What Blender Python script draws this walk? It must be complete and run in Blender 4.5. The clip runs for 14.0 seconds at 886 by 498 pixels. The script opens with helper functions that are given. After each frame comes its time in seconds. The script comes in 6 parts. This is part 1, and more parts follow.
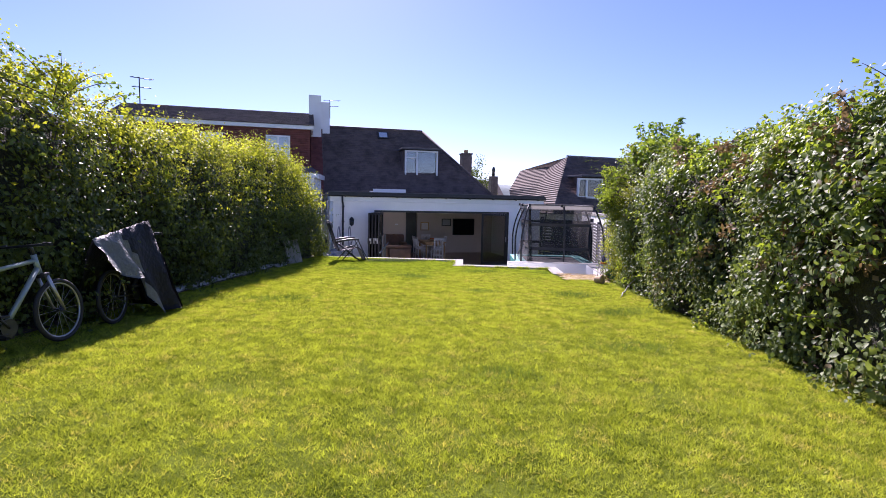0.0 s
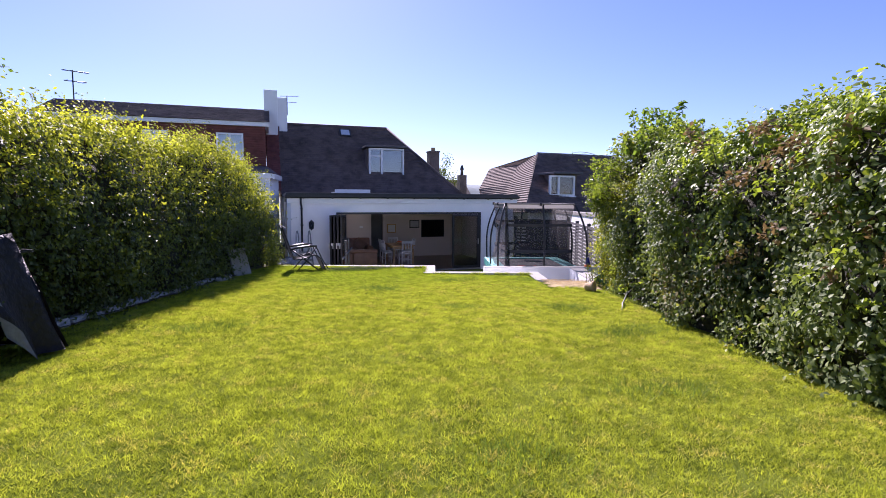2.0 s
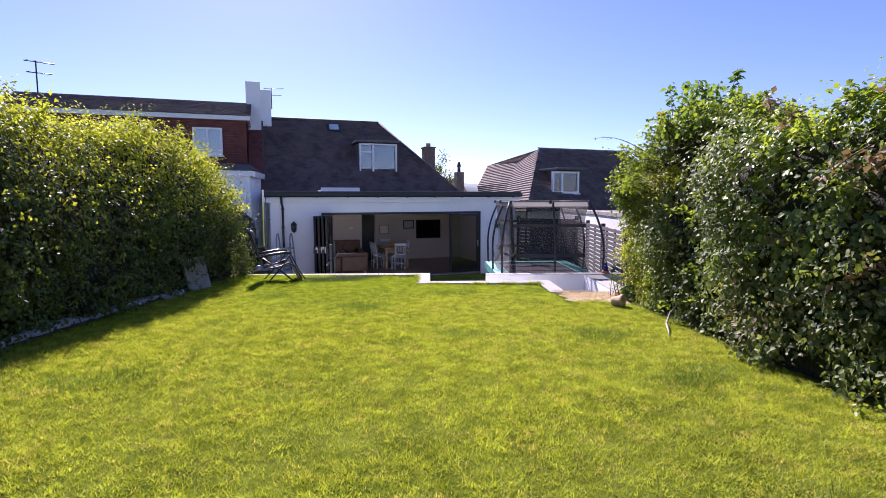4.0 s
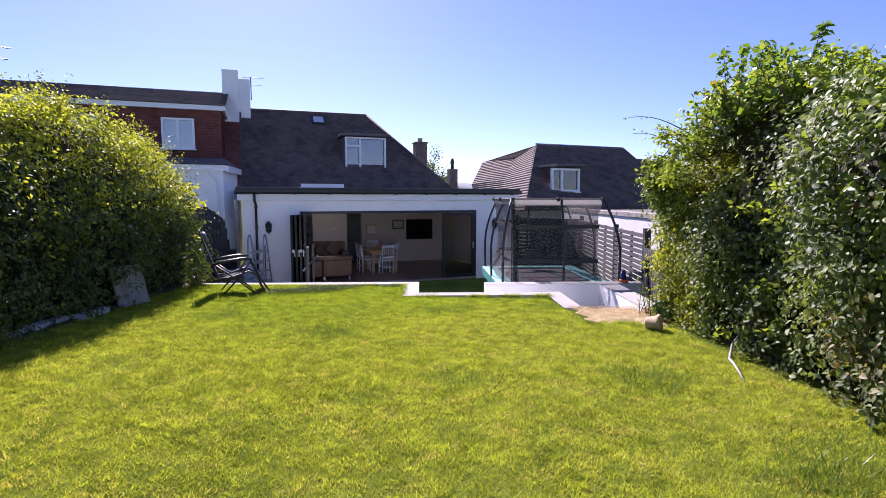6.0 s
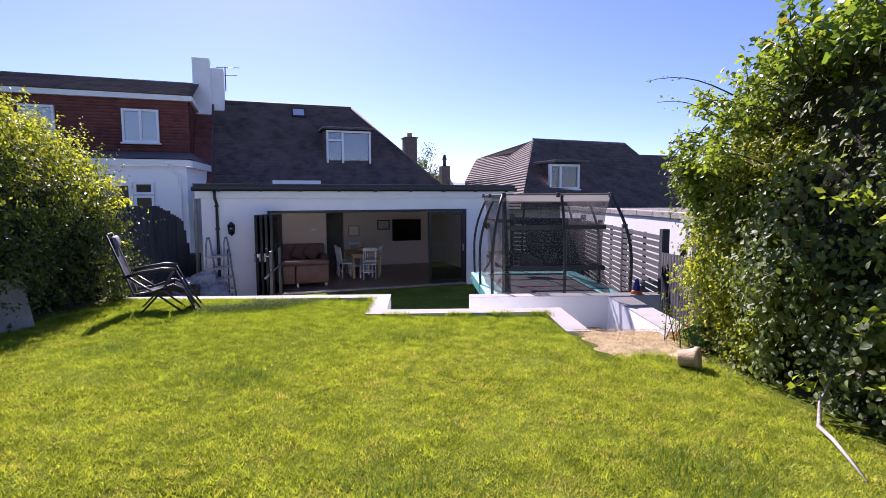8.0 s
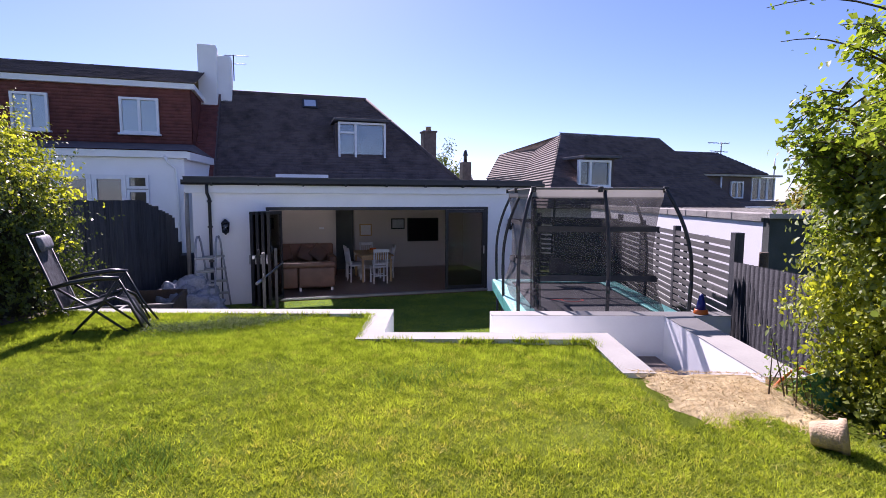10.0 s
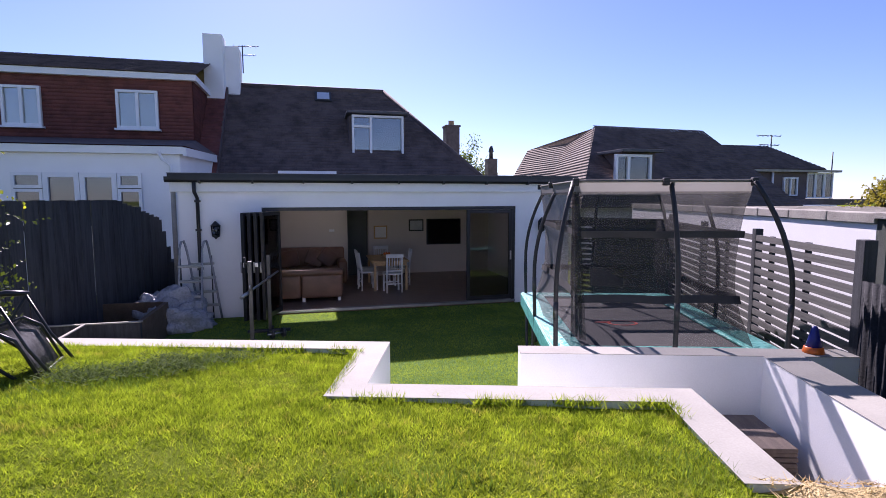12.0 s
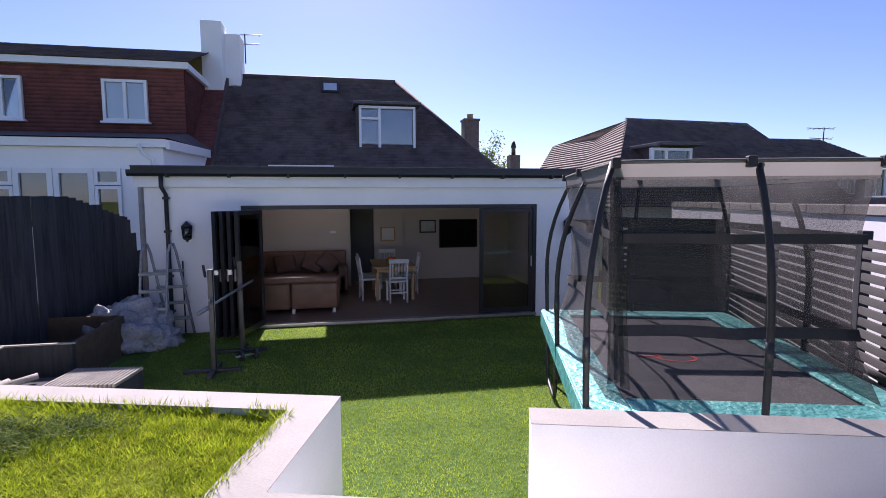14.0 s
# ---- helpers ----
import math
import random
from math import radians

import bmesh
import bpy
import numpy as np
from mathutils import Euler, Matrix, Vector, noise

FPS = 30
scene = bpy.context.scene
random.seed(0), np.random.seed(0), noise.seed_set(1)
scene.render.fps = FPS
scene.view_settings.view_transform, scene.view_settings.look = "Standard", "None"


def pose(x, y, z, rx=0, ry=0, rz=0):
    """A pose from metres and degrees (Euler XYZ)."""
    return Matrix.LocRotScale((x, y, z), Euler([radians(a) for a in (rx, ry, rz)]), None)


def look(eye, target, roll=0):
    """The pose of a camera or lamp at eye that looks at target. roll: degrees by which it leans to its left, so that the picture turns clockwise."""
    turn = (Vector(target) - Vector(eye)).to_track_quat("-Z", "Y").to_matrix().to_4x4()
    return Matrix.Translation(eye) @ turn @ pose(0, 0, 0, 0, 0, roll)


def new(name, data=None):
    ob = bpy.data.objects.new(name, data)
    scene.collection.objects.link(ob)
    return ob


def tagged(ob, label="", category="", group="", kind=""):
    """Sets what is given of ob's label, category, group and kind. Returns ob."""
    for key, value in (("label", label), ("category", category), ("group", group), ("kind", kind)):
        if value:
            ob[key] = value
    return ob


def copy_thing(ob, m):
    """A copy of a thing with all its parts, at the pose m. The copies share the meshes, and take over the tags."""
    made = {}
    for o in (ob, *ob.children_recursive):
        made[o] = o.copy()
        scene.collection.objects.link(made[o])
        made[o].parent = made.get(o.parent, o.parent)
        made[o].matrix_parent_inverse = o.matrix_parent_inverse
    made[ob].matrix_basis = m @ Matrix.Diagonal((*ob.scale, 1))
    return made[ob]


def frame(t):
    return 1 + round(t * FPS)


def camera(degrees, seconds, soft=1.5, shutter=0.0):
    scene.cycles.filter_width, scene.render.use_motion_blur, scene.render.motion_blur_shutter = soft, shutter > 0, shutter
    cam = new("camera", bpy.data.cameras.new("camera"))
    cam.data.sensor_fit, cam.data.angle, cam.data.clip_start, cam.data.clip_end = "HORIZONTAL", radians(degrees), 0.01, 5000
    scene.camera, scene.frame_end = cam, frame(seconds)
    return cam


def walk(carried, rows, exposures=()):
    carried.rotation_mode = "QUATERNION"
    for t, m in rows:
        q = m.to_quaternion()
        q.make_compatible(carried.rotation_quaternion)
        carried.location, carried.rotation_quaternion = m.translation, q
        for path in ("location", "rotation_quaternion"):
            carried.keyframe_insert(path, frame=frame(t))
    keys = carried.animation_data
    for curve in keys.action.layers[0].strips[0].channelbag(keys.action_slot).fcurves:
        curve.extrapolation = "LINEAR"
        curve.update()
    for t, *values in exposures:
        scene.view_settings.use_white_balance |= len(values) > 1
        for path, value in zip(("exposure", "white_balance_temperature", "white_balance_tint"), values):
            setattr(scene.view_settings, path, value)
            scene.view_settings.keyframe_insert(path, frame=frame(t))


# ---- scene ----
cam = camera(80.0, 14.0, soft=0.6)
PATH = [
    (0, (0.807, 1.039, 1.242), (1.31, 2.966, 1.053), 1.2),
    (0.5, (0.889, 1.309, 1.235), (1.496, 3.206, 1.05), 0.9),
    (1, (0.92, 1.607, 1.204), (1.544, 3.499, 1.021), 0.5),
    (1.5, (0.967, 1.978, 1.253), (1.589, 3.87, 1.068), 0.4),
    (2, (1.108, 2.369, 1.223), (1.729, 4.261, 1.037), 0.3),
    (2.5, (1.232, 2.745, 1.213), (1.854, 4.637, 1.027), 0.2),
    (3, (1.355, 3.149, 1.225), (1.977, 5.041, 1.037), 0.0),
    (5.5, (2.063, 5.08, 1.142), (2.714, 6.961, 0.951), -0.1),
    (6, (2.179, 5.453, 1.143), (2.836, 7.332, 0.951), -0.0),
    (6.5, (2.346, 5.839, 1.124), (3.006, 7.717, 0.932), -0.0),
    (7, (2.52, 6.202, 1.079), (3.185, 8.078, 0.887), -0.1),
    (7.5, (2.736, 6.519, 1.094), (3.405, 8.393, 0.902), -0.2),
    (8, (3.01, 6.858, 1.072), (3.674, 8.735, 0.88), -0.2),
    (10.5, (3.719, 8.601, 0.997), (4.28, 10.51, 0.801), 0.2),
    (11, (3.894, 8.981, 0.987), (4.428, 10.899, 0.791), 0.1),
    (11.5, (4.032, 9.395, 0.976), (4.539, 11.32, 0.782), 0.0),
    (12, (4.185, 9.747, 0.966), (4.674, 11.677, 0.771), -0.1),
    (12.5, (4.33, 10.143, 0.964), (4.798, 12.078, 0.771), -0.1),
    (13, (4.493, 10.537, 0.931), (4.939, 12.477, 0.738), -0.1),
    (13.5, (4.685, 10.865, 0.908), (5.113, 12.809, 0.715), -0.1),
    (14, (4.877, 11.203, 0.873), (5.271, 13.154, 0.684), -0.2),
]
walk(cam, [(t, look(eye, target, roll)) for t, eye, target, roll in PATH], [(0, 1.18, 5930, 41), (10, 1.17, 5970, 39), (14, 1.14, 6100, 36)])

# ---- light ----
SUN_EL = 38.0
world = bpy.data.worlds.new("sky_world")
scene.world = world
world.use_nodes = True
wn = world.node_tree.nodes
wl = world.node_tree.links
sky = wn.new("ShaderNodeTexSky")
sky.sky_type = 'NISHITA'
sky.sun_disc = False
sky.sun_elevation = radians(SUN_EL)
sky.sun_rotation = 0.0
sky.air_density, sky.dust_density, sky.ozone_density = 0.75, 0.25, 4.4
wl.new(sky.outputs[0], wn["Background"].inputs[0])
wn["Background"].inputs[1].default_value = 0.070
sun = new("sun", bpy.data.lights.new("sun", 'SUN'))
sun.data.energy, sun.data.angle, sun.data.color = 5.0, radians(0.55), (1.0, 0.95, 0.86)
sun.matrix_world = look((0, 0, 0), (0.0, -math.cos(radians(SUN_EL)), -math.sin(radians(SUN_EL))))

# ---- garden axes: u across, v along the garden ----
TURN_G = -17.0
G = pose(0, 0, 0, 0, 0, TURN_G)


def lawn_z(u, v):
    return 0.07 - 0.032 * v - 0.02 * u


CAP = -0.36
PATIO = -1.38
WALL_Y = 20.75


# ---- materials ----
def mat(name, base, rough=0.7, metal=0.0, vary=0.25, scale=6.0, fine=60.0, bump=0.3, second=None, coords='Object', spec=0.5, dist=0.02, stretch=(1, 1, 1), rand=0.0, island=0.0):
    m = bpy.data.materials.new(name)
    m.use_nodes = True
    n, l = m.node_tree.nodes, m.node_tree.links
    b = n["Principled BSDF"]
    b.inputs["Roughness"].default_value = rough
    b.inputs["Metallic"].default_value = metal
    b.inputs["Specular IOR Level"].default_value = spec
    tc = n.new("ShaderNodeTexCoord")
    mp = n.new("ShaderNodeMapping")
    mp.inputs["Scale"].default_value = stretch
    l.new(tc.outputs[coords], mp.inputs[0])
    big = n.new("ShaderNodeTexNoise")
    big.inputs["Scale"].default_value = scale
    big.inputs["Detail"].default_value = 6
    small = n.new("ShaderNodeTexNoise")
    small.inputs["Scale"].default_value = fine
    small.inputs["Detail"].default_value = 4
    l.new(mp.outputs[0], big.inputs[0])
    l.new(mp.outputs[0], small.inputs[0])
    mix = n.new("ShaderNodeMix")
    mix.data_type = 'RGBA'
    mix.inputs["A"].default_value = (*[c * (1 - vary) for c in base], 1)
    second = second or [min(1, c * (1 + vary)) for c in base]
    mix.inputs["B"].default_value = (*second, 1)
    add = n.new("ShaderNodeMath")
    add.operation = 'MULTIPLY_ADD'
    add.inputs[1].default_value = 0.6
    sub = n.new("ShaderNodeMath")
    sub.operation = 'MULTIPLY'
    sub.inputs[1].default_value = 0.4
    l.new(small.outputs[0], sub.inputs[0])
    l.new(big.outputs[0], add.inputs[0])
    l.new(sub.outputs[0], add.inputs[2])
    ramp = n.new("ShaderNodeMapRange")
    ramp.inputs["From Min"].default_value = 0.35
    ramp.inputs["From Max"].default_value = 0.65
    l.new(add.outputs[0], ramp.inputs[0])
    fac = ramp.outputs[0]
    rand = rand or island
    if rand:
        oi = n.new("ShaderNodeNewGeometry" if island else "ShaderNodeObjectInfo")
        ma = n.new("ShaderNodeMath")
        ma.operation = 'MULTIPLY_ADD'
        ma.inputs[1].default_value = rand
        l.new(oi.outputs["Random Per Island" if island else "Random"], ma.inputs[0])
        l.new(fac, ma.inputs[2])
        fac = ma.outputs[0]
    l.new(fac, mix.inputs[0])
    l.new(mix.outputs["Result"], b.inputs["Base Color"])
    if bump:
        bp = n.new("ShaderNodeBump")
        bp.inputs["Strength"].default_value = bump
        bp.inputs["Distance"].default_value = dist
        l.new(small.outputs[0], bp.inputs["Height"])
        l.new(bp.outputs[0], b.inputs["Normal"])
    return m


def leaf_mat(name, dark, light, through_col, rough=0.45, trans=0.35, patch=1.2, third=None, share=0.5, spec=0.3):
    """Leaves and blades: colour varies leaf by leaf and in patches, with some light shining through."""
    m = bpy.data.materials.new(name)
    m.use_nodes = True
    n, l = m.node_tree.nodes, m.node_tree.links
    b = n["Principled BSDF"]
    b.inputs["Roughness"].default_value = rough
    b.inputs["Specular IOR Level"].default_value = spec
    geo = n.new("ShaderNodeNewGeometry")
    tc = n.new("ShaderNodeTexCoord")
    no = n.new("ShaderNodeTexNoise")
    no.inputs["Scale"].default_value = patch
    no.inputs["Detail"].default_value = 5
    l.new(tc.outputs["Object"], no.inputs[0])
    mr = n.new("ShaderNodeMapRange")
    mr.inputs["From Min"].default_value = 0.35
    mr.inputs["From Max"].default_value = 0.65
    l.new(no.outputs[0], mr.inputs[0])
    av = n.new("ShaderNodeMath")
    av.operation = 'MULTIPLY_ADD'
    av.inputs[1].default_value = 0.55
    hm = n.new("ShaderNodeMath")
    hm.operation = 'MULTIPLY'
    hm.inputs[1].default_value = 0.45
    l.new(geo.outputs["Random Per Island"], av.inputs[0])
    l.new(mr.outputs[0], hm.inputs[0])
    l.new(hm.outputs[0], av.inputs[2])
    mix = n.new("ShaderNodeMix")
    mix.data_type = 'RGBA'
    mix.inputs["A"].default_value = (*dark, 1)
    mix.inputs["B"].default_value = (*light, 1)
    l.new(av.outputs[0], mix.inputs[0])
    if third:
        n3 = n.new("ShaderNodeTexNoise")
        n3.inputs["Scale"].default_value = patch * 0.8
        n3.inputs["Detail"].default_value = 3
        n3.inputs["Distortion"].default_value = 0.6
        l.new(tc.outputs["Object"], n3.inputs[0])
        a3 = n.new("ShaderNodeMath")
        a3.operation = 'MULTIPLY_ADD'
        a3.inputs[1].default_value = 0.30
        l.new(geo.outputs["Random Per Island"], a3.inputs[0])
        l.new(n3.outputs[0], a3.inputs[2])
        r3 = n.new("ShaderNodeMapRange")
        r3.inputs["From Min"].default_value = 0.86 - 0.3 * share
        r3.inputs["From Max"].default_value = 0.98 - 0.3 * share
        l.new(a3.outputs[0], r3.inputs[0])
        mix3 = n.new("ShaderNodeMix")
        mix3.data_type = 'RGBA'
        mix3.inputs["B"].default_value = (*third, 1)
        l.new(r3.outputs[0], mix3.inputs[0])
        l.new(mix.outputs["Result"], mix3.inputs["A"])
        mix = mix3
    l.new(mix.outputs["Result"], b.inputs["Base Color"])
    tr = n.new("ShaderNodeBsdfTranslucent")
    tint = n.new("ShaderNodeMix")
    tint.data_type = 'RGBA'
    tint.blend_type = 'MULTIPLY'
    tint.inputs[0].default_value = 1.0
    tint.inputs["B"].default_value = (*through_col, 1)
    l.new(mix.outputs["Result"], tint.inputs["A"])
    l.new(tint.outputs["Result"], tr.inputs[0])
    sh = n.new("ShaderNodeMixShader")
    sh.inputs[0].default_value = trans
    l.new(b.outputs[0], sh.inputs[1])
    l.new(tr.outputs[0], sh.inputs[2])
    l.new(sh.outputs[0], n["Material Output"].inputs[0])
    return m


def glass_mat(name, tint=(0.9, 0.93, 0.92), ior=2.1):
    m = bpy.data.materials.new(name)
    m.use_nodes = True
    n, l = m.node_tree.nodes, m.node_tree.links
    n.remove(n["Principled BSDF"])
    g = n.new("ShaderNodeBsdfGlossy")
    g.inputs["Roughness"].default_value = 0.01
    t = n.new("ShaderNodeBsdfTransparent")
    t.inputs[0].default_value = (*tint, 1)
    f = n.new("ShaderNodeFresnel")
    f.inputs[0].default_value = ior
    mx = n.new("ShaderNodeMixShader")
    l.new(f.outputs[0], mx.inputs[0])
    l.new(t.outputs[0], mx.inputs[1])
    l.new(g.outputs[0], mx.inputs[2])
    l.new(mx.outputs[0], n["Material Output"].inputs[0])
    return m


def net_mat(name, col, open_part, cells):
    """Fine woven mesh: threads with open holes."""
    m = bpy.data.materials.new(name)
    m.use_nodes = True
    n, l = m.node_tree.nodes, m.node_tree.links
    b = n["Principled BSDF"]
    b.inputs["Base Color"].default_value = (*col, 1)
    b.inputs["Roughness"].default_value = 0.7
    t = n.new("ShaderNodeBsdfTransparent")
    tc = n.new("ShaderNodeTexCoord")
    no = n.new("ShaderNodeTexNoise")
    no.inputs["Scale"].default_value = cells
    no.inputs["Detail"].default_value = 3
    mp = n.new("ShaderNodeMapping")
    mp.inputs["Scale"].default_value = (1, 1, 2.2)
    l.new(tc.outputs["Object"], mp.inputs[0])
    l.new(mp.outputs[0], no.inputs[0])
    mr = n.new("ShaderNodeMapRange")
    mr.inputs["From Min"].default_value = 0.3
    mr.inputs["From Max"].default_value = 0.7
    mr.inputs["To Min"].default_value = open_part - 0.09
    mr.inputs["To Max"].default_value = open_part + 0.09
    l.new(no.outputs[0], mr.inputs[0])
    mx = n.new("ShaderNodeMixShader")
    l.new(mr.outputs[0], mx.inputs[0])
    l.new(b.outputs[0], mx.inputs[1])
    l.new(t.outputs[0], mx.inputs[2])
    l.new(mx.outputs[0], n["Material Output"].inputs[0])
    return m


M = {}
M["soil"] = mat("lawn_soil", (0.07, 0.105, 0.010), 1.0, second=(0.17, 0.21, 0.03), spec=0.0, scale=2.5, fine=140, bump=0.8)
M["grass"] = leaf_mat("grass_blades", (0.105, 0.16, 0.012), (0.69, 0.76, 0.10), (1.13, 1.11, 0.42), 0.6, 0.46, 7.0, (0.70, 0.62, 0.19), 0.32, 0.06)
M["turf"] = mat("artificial_turf", (0.065, 0.15, 0.03), 0.9, second=(0.16, 0.27, 0.06), spec=0.1, scale=25, fine=220, bump=0.9)
M["render"] = mat("white_render", (0.90, 0.90, 0.90), 0.85, vary=0.05, scale=1.2, fine=90, bump=0.15, dist=0.006)
M["cap"] = mat("painted_coping", (0.33, 0.318, 0.282), 0.85, vary=0.12, scale=2.5, fine=70, bump=0.2, dist=0.006)
M["white"] = mat("white_upvc", (0.82, 0.83, 0.84), 0.35, vary=0.03, scale=3, fine=30, bump=0.0)
M["black"] = mat("black_gutter_plastic", (0.018, 0.018, 0.022), 0.35, vary=0.3, bump=0.05)
M["anthracite"] = mat("anthracite_aluminium", (0.016, 0.016, 0.019), 0.4, vary=0.2, bump=0.03)
M["roof"] = mat("brown_roof_tiles", (0.055, 0.041, 0.042), 0.8, second=(0.13, 0.098, 0.094), scale=2.0, fine=30, bump=0.5, island=0.4)
M["roof2"] = mat("weathered_roof_tiles", (0.09, 0.062, 0.05), 0.85, second=(0.20, 0.145, 0.115), scale=2.0, fine=30, bump=0.5, island=0.4)
M["redtile"] = mat("red_hung_tiles", (0.12, 0.036, 0.034), 0.75, second=(0.19, 0.060, 0.052), scale=3.0, fine=40, bump=0.3, island=0.5)
M["corrugated"] = mat("slate_grey_sheet", (0.045, 0.048, 0.055), 0.7, second=(0.075, 0.078, 0.088), scale=3, fine=50, bump=0.2, spec=0.2)
# brown roof tiles again, with raking sunlight put into a paler colour
M["roof3"] = mat("sunlit_roof_tiles", (0.13, 0.10, 0.078), 0.9, second=(0.22, 0.17, 0.135), scale=2, fine=30, bump=0.4, island=0.4)
M["flat"] = mat("grey_roof_felt", (0.10, 0.10, 0.11), 0.9, bump=0.2)
# darkness of unlit rooms is put into this flat colour
M["inner_dark"] = mat("dim_room_shade", (0.12, 0.125, 0.12), 0.9, vary=0.2, scale=1.5, bump=0.0)
M["glass"] = glass_mat("window_glass")
M["darkglass"] = glass_mat("tinted_door_glass", (0.62, 0.62, 0.62), 1.5)
# deep shade behind the leaves is put into this near-black core colour
M["hedge_core"] = mat("shaded_hedge_inside", (0.04, 0.04, 0.02), 0.95, scale=5, fine=40, bump=0.8, dist=0.1)
# shade on the hedge face is put into these darker leaf greens
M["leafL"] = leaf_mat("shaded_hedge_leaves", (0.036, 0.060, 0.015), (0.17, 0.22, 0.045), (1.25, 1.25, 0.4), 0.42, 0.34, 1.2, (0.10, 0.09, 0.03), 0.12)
# sun on hedge tops and ends is put into the next two yellow-greens
M["leafY"] = leaf_mat("sunlit_hedge_leaves", (0.12, 0.17, 0.022), (0.56, 0.62, 0.09), (1.35, 1.25, 0.35), 0.5, 0.58, 1.4)
M["leafRY"] = leaf_mat("sunlit_climber_leaves", (0.09, 0.145, 0.028), (0.35, 0.44, 0.08), (1.3, 1.3, 0.38), 0.4, 0.48, 1.2, (0.24, 0.20, 0.07), 0.1)
M["leafR"] = leaf_mat("climber_leaves", (0.05, 0.085, 0.03), (0.31, 0.38, 0.13), (1.25, 1.3, 0.45), 0.55, 0.38, 1.1, (0.25, 0.19, 0.09), 0.26)
M["leafD"] = leaf_mat("dry_leaves", (0.20, 0.14, 0.075), (0.33, 0.25, 0.14), (1.0, 0.9, 0.6), 0.6, 0.3)
M["bark"] = mat("brown_bark", (0.10, 0.07, 0.045), 0.9, scale=8, fine=60, bump=0.6)
M["darkfence"] = mat("black_stained_timber", (0.028, 0.030, 0.035), 0.85, second=(0.062, 0.066, 0.074), spec=0.25, scale=3, fine=50, bump=0.4, stretch=(8, 8, 0.6), rand=0.5)
M["slat"] = mat("grey_black_slats", (0.038, 0.037, 0.037), 0.65, second=(0.082, 0.079, 0.076), scale=4, fine=50, bump=0.3, stretch=(1, 0.4, 8), rand=0.5)
M["wood"] = mat("oak_floor", (0.24, 0.145, 0.095), 0.35, second=(0.34, 0.21, 0.145), scale=3, fine=40, bump=0.1, stretch=(0.5, 6, 1))
M["inner"] = mat("beige_wall_paint", (0.62, 0.55, 0.48), 0.9, vary=0.04, scale=1, bump=0.03)
M["leather"] = mat("tan_leather", (0.22, 0.105, 0.058), 0.45, vary=0.2, scale=4, fine=60, bump=0.25, dist=0.01)
M["teal"] = mat("turquoise_vinyl_pad", (0.06, 0.38, 0.34), 0.4, second=(0.15, 0.55, 0.50), scale=5, fine=18, bump=0.7, dist=0.05)
M["pole"] = mat("black_foam_sleeve", (0.022, 0.022, 0.024), 0.6, vary=0.3, bump=0.15)
M["net"] = net_mat("black_safety_net", (0.030, 0.029, 0.028), 0.47, 60)
M["greynet"] = leaf_mat("grey_woven_band", (0.20, 0.195, 0.18), (0.28, 0.27, 0.25), (1, 1, 1), 0.7, 0.4)
M["mat"] = mat("black_jumping_mat", (0.055, 0.053, 0.052), 0.75, vary=0.35, scale=5, fine=120, bump=0.2)
M["steel"] = mat("galvanised_steel", (0.42, 0.43, 0.44), 0.4, metal=0.9, vary=0.15, bump=0.05)
M["darkmetal"] = mat("dark_grey_metal", (0.05, 0.052, 0.056), 0.4, metal=0.5, vary=0.25, bump=0.05)
M["sand"] = mat("dry_straw_sand", (0.44, 0.33, 0.15), 0.95, second=(0.66, 0.53, 0.28), scale=9, fine=120, bump=0.9)
M["stone"] = mat("pale_limestone", (0.55, 0.54, 0.52), 0.9, vary=0.25, scale=6, fine=60, bump=0.6)
M["brick"] = mat("brown_brick", (0.12, 0.10, 0.09), 0.9, vary=0.3, scale=8, fine=60, bump=0.4)
M["tarp"] = mat("grey_plastic_sheet", (0.30, 0.32, 0.355), 0.25, vary=0.3, scale=3, fine=25, bump=0.6, dist=0.05)
M["silver"] = mat("silver_cover_cloth", (0.34, 0.35, 0.33), 0.45, vary=0.2, scale=3, fine=25, bump=0.5, dist=0.04)
M["cover"] = mat("black_cover_cloth", (0.022, 0.022, 0.027), 0.5, vary=0.3, scale=3, fine=25, bump=0.5, dist=0.04)
M["blue"] = mat("blue_plastic", (0.012, 0.02, 0.20), 0.35, vary=0.15, bump=0.0)
M["orange"] = mat("orange_plastic", (0.75, 0.16, 0.02), 0.35, vary=0.15, bump=0.0)
M["red"] = mat("red_print", (0.55, 0.05, 0.03), 0.6, vary=0.15, bump=0.0)
M["sling"] = mat("grey_sling_fabric", (0.10, 0.10, 0.115), 0.7, second=(0.20, 0.20, 0.22), scale=20, fine=150, bump=0.3)
M["rubber"] = mat("black_rubber", (0.02, 0.02, 0.02), 0.7, bump=0.2)
M["paintwood"] = mat("white_painted_wood", (0.75, 0.73, 0.70), 0.5, vary=0.06, bump=0.08)
M["pine"] = mat("pine_wood", (0.50, 0.31, 0.14), 0.5, vary=0.2, scale=4, fine=40, bump=0.15, stretch=(1, 6, 1))
M["terracotta"] = mat("weathered_terracotta", (0.48, 0.35, 0.22), 0.9, vary=0.3, scale=7, bump=0.4)
M["deck"] = mat("brown_decking", (0.16, 0.12, 0.095), 0.75, vary=0.3, scale=3, fine=50, bump=0.3, stretch=(6, 1, 1), rand=0.4)
M["concrete"] = mat("old_concrete", (0.34, 0.32, 0.28), 0.92, vary=0.25, scale=4, fine=50, bump=0.5)
M["darkwall"] = mat("dark_pebbledash", (0.075, 0.085, 0.075), 0.95, vary=0.25, scale=3, fine=120, bump=0.7)
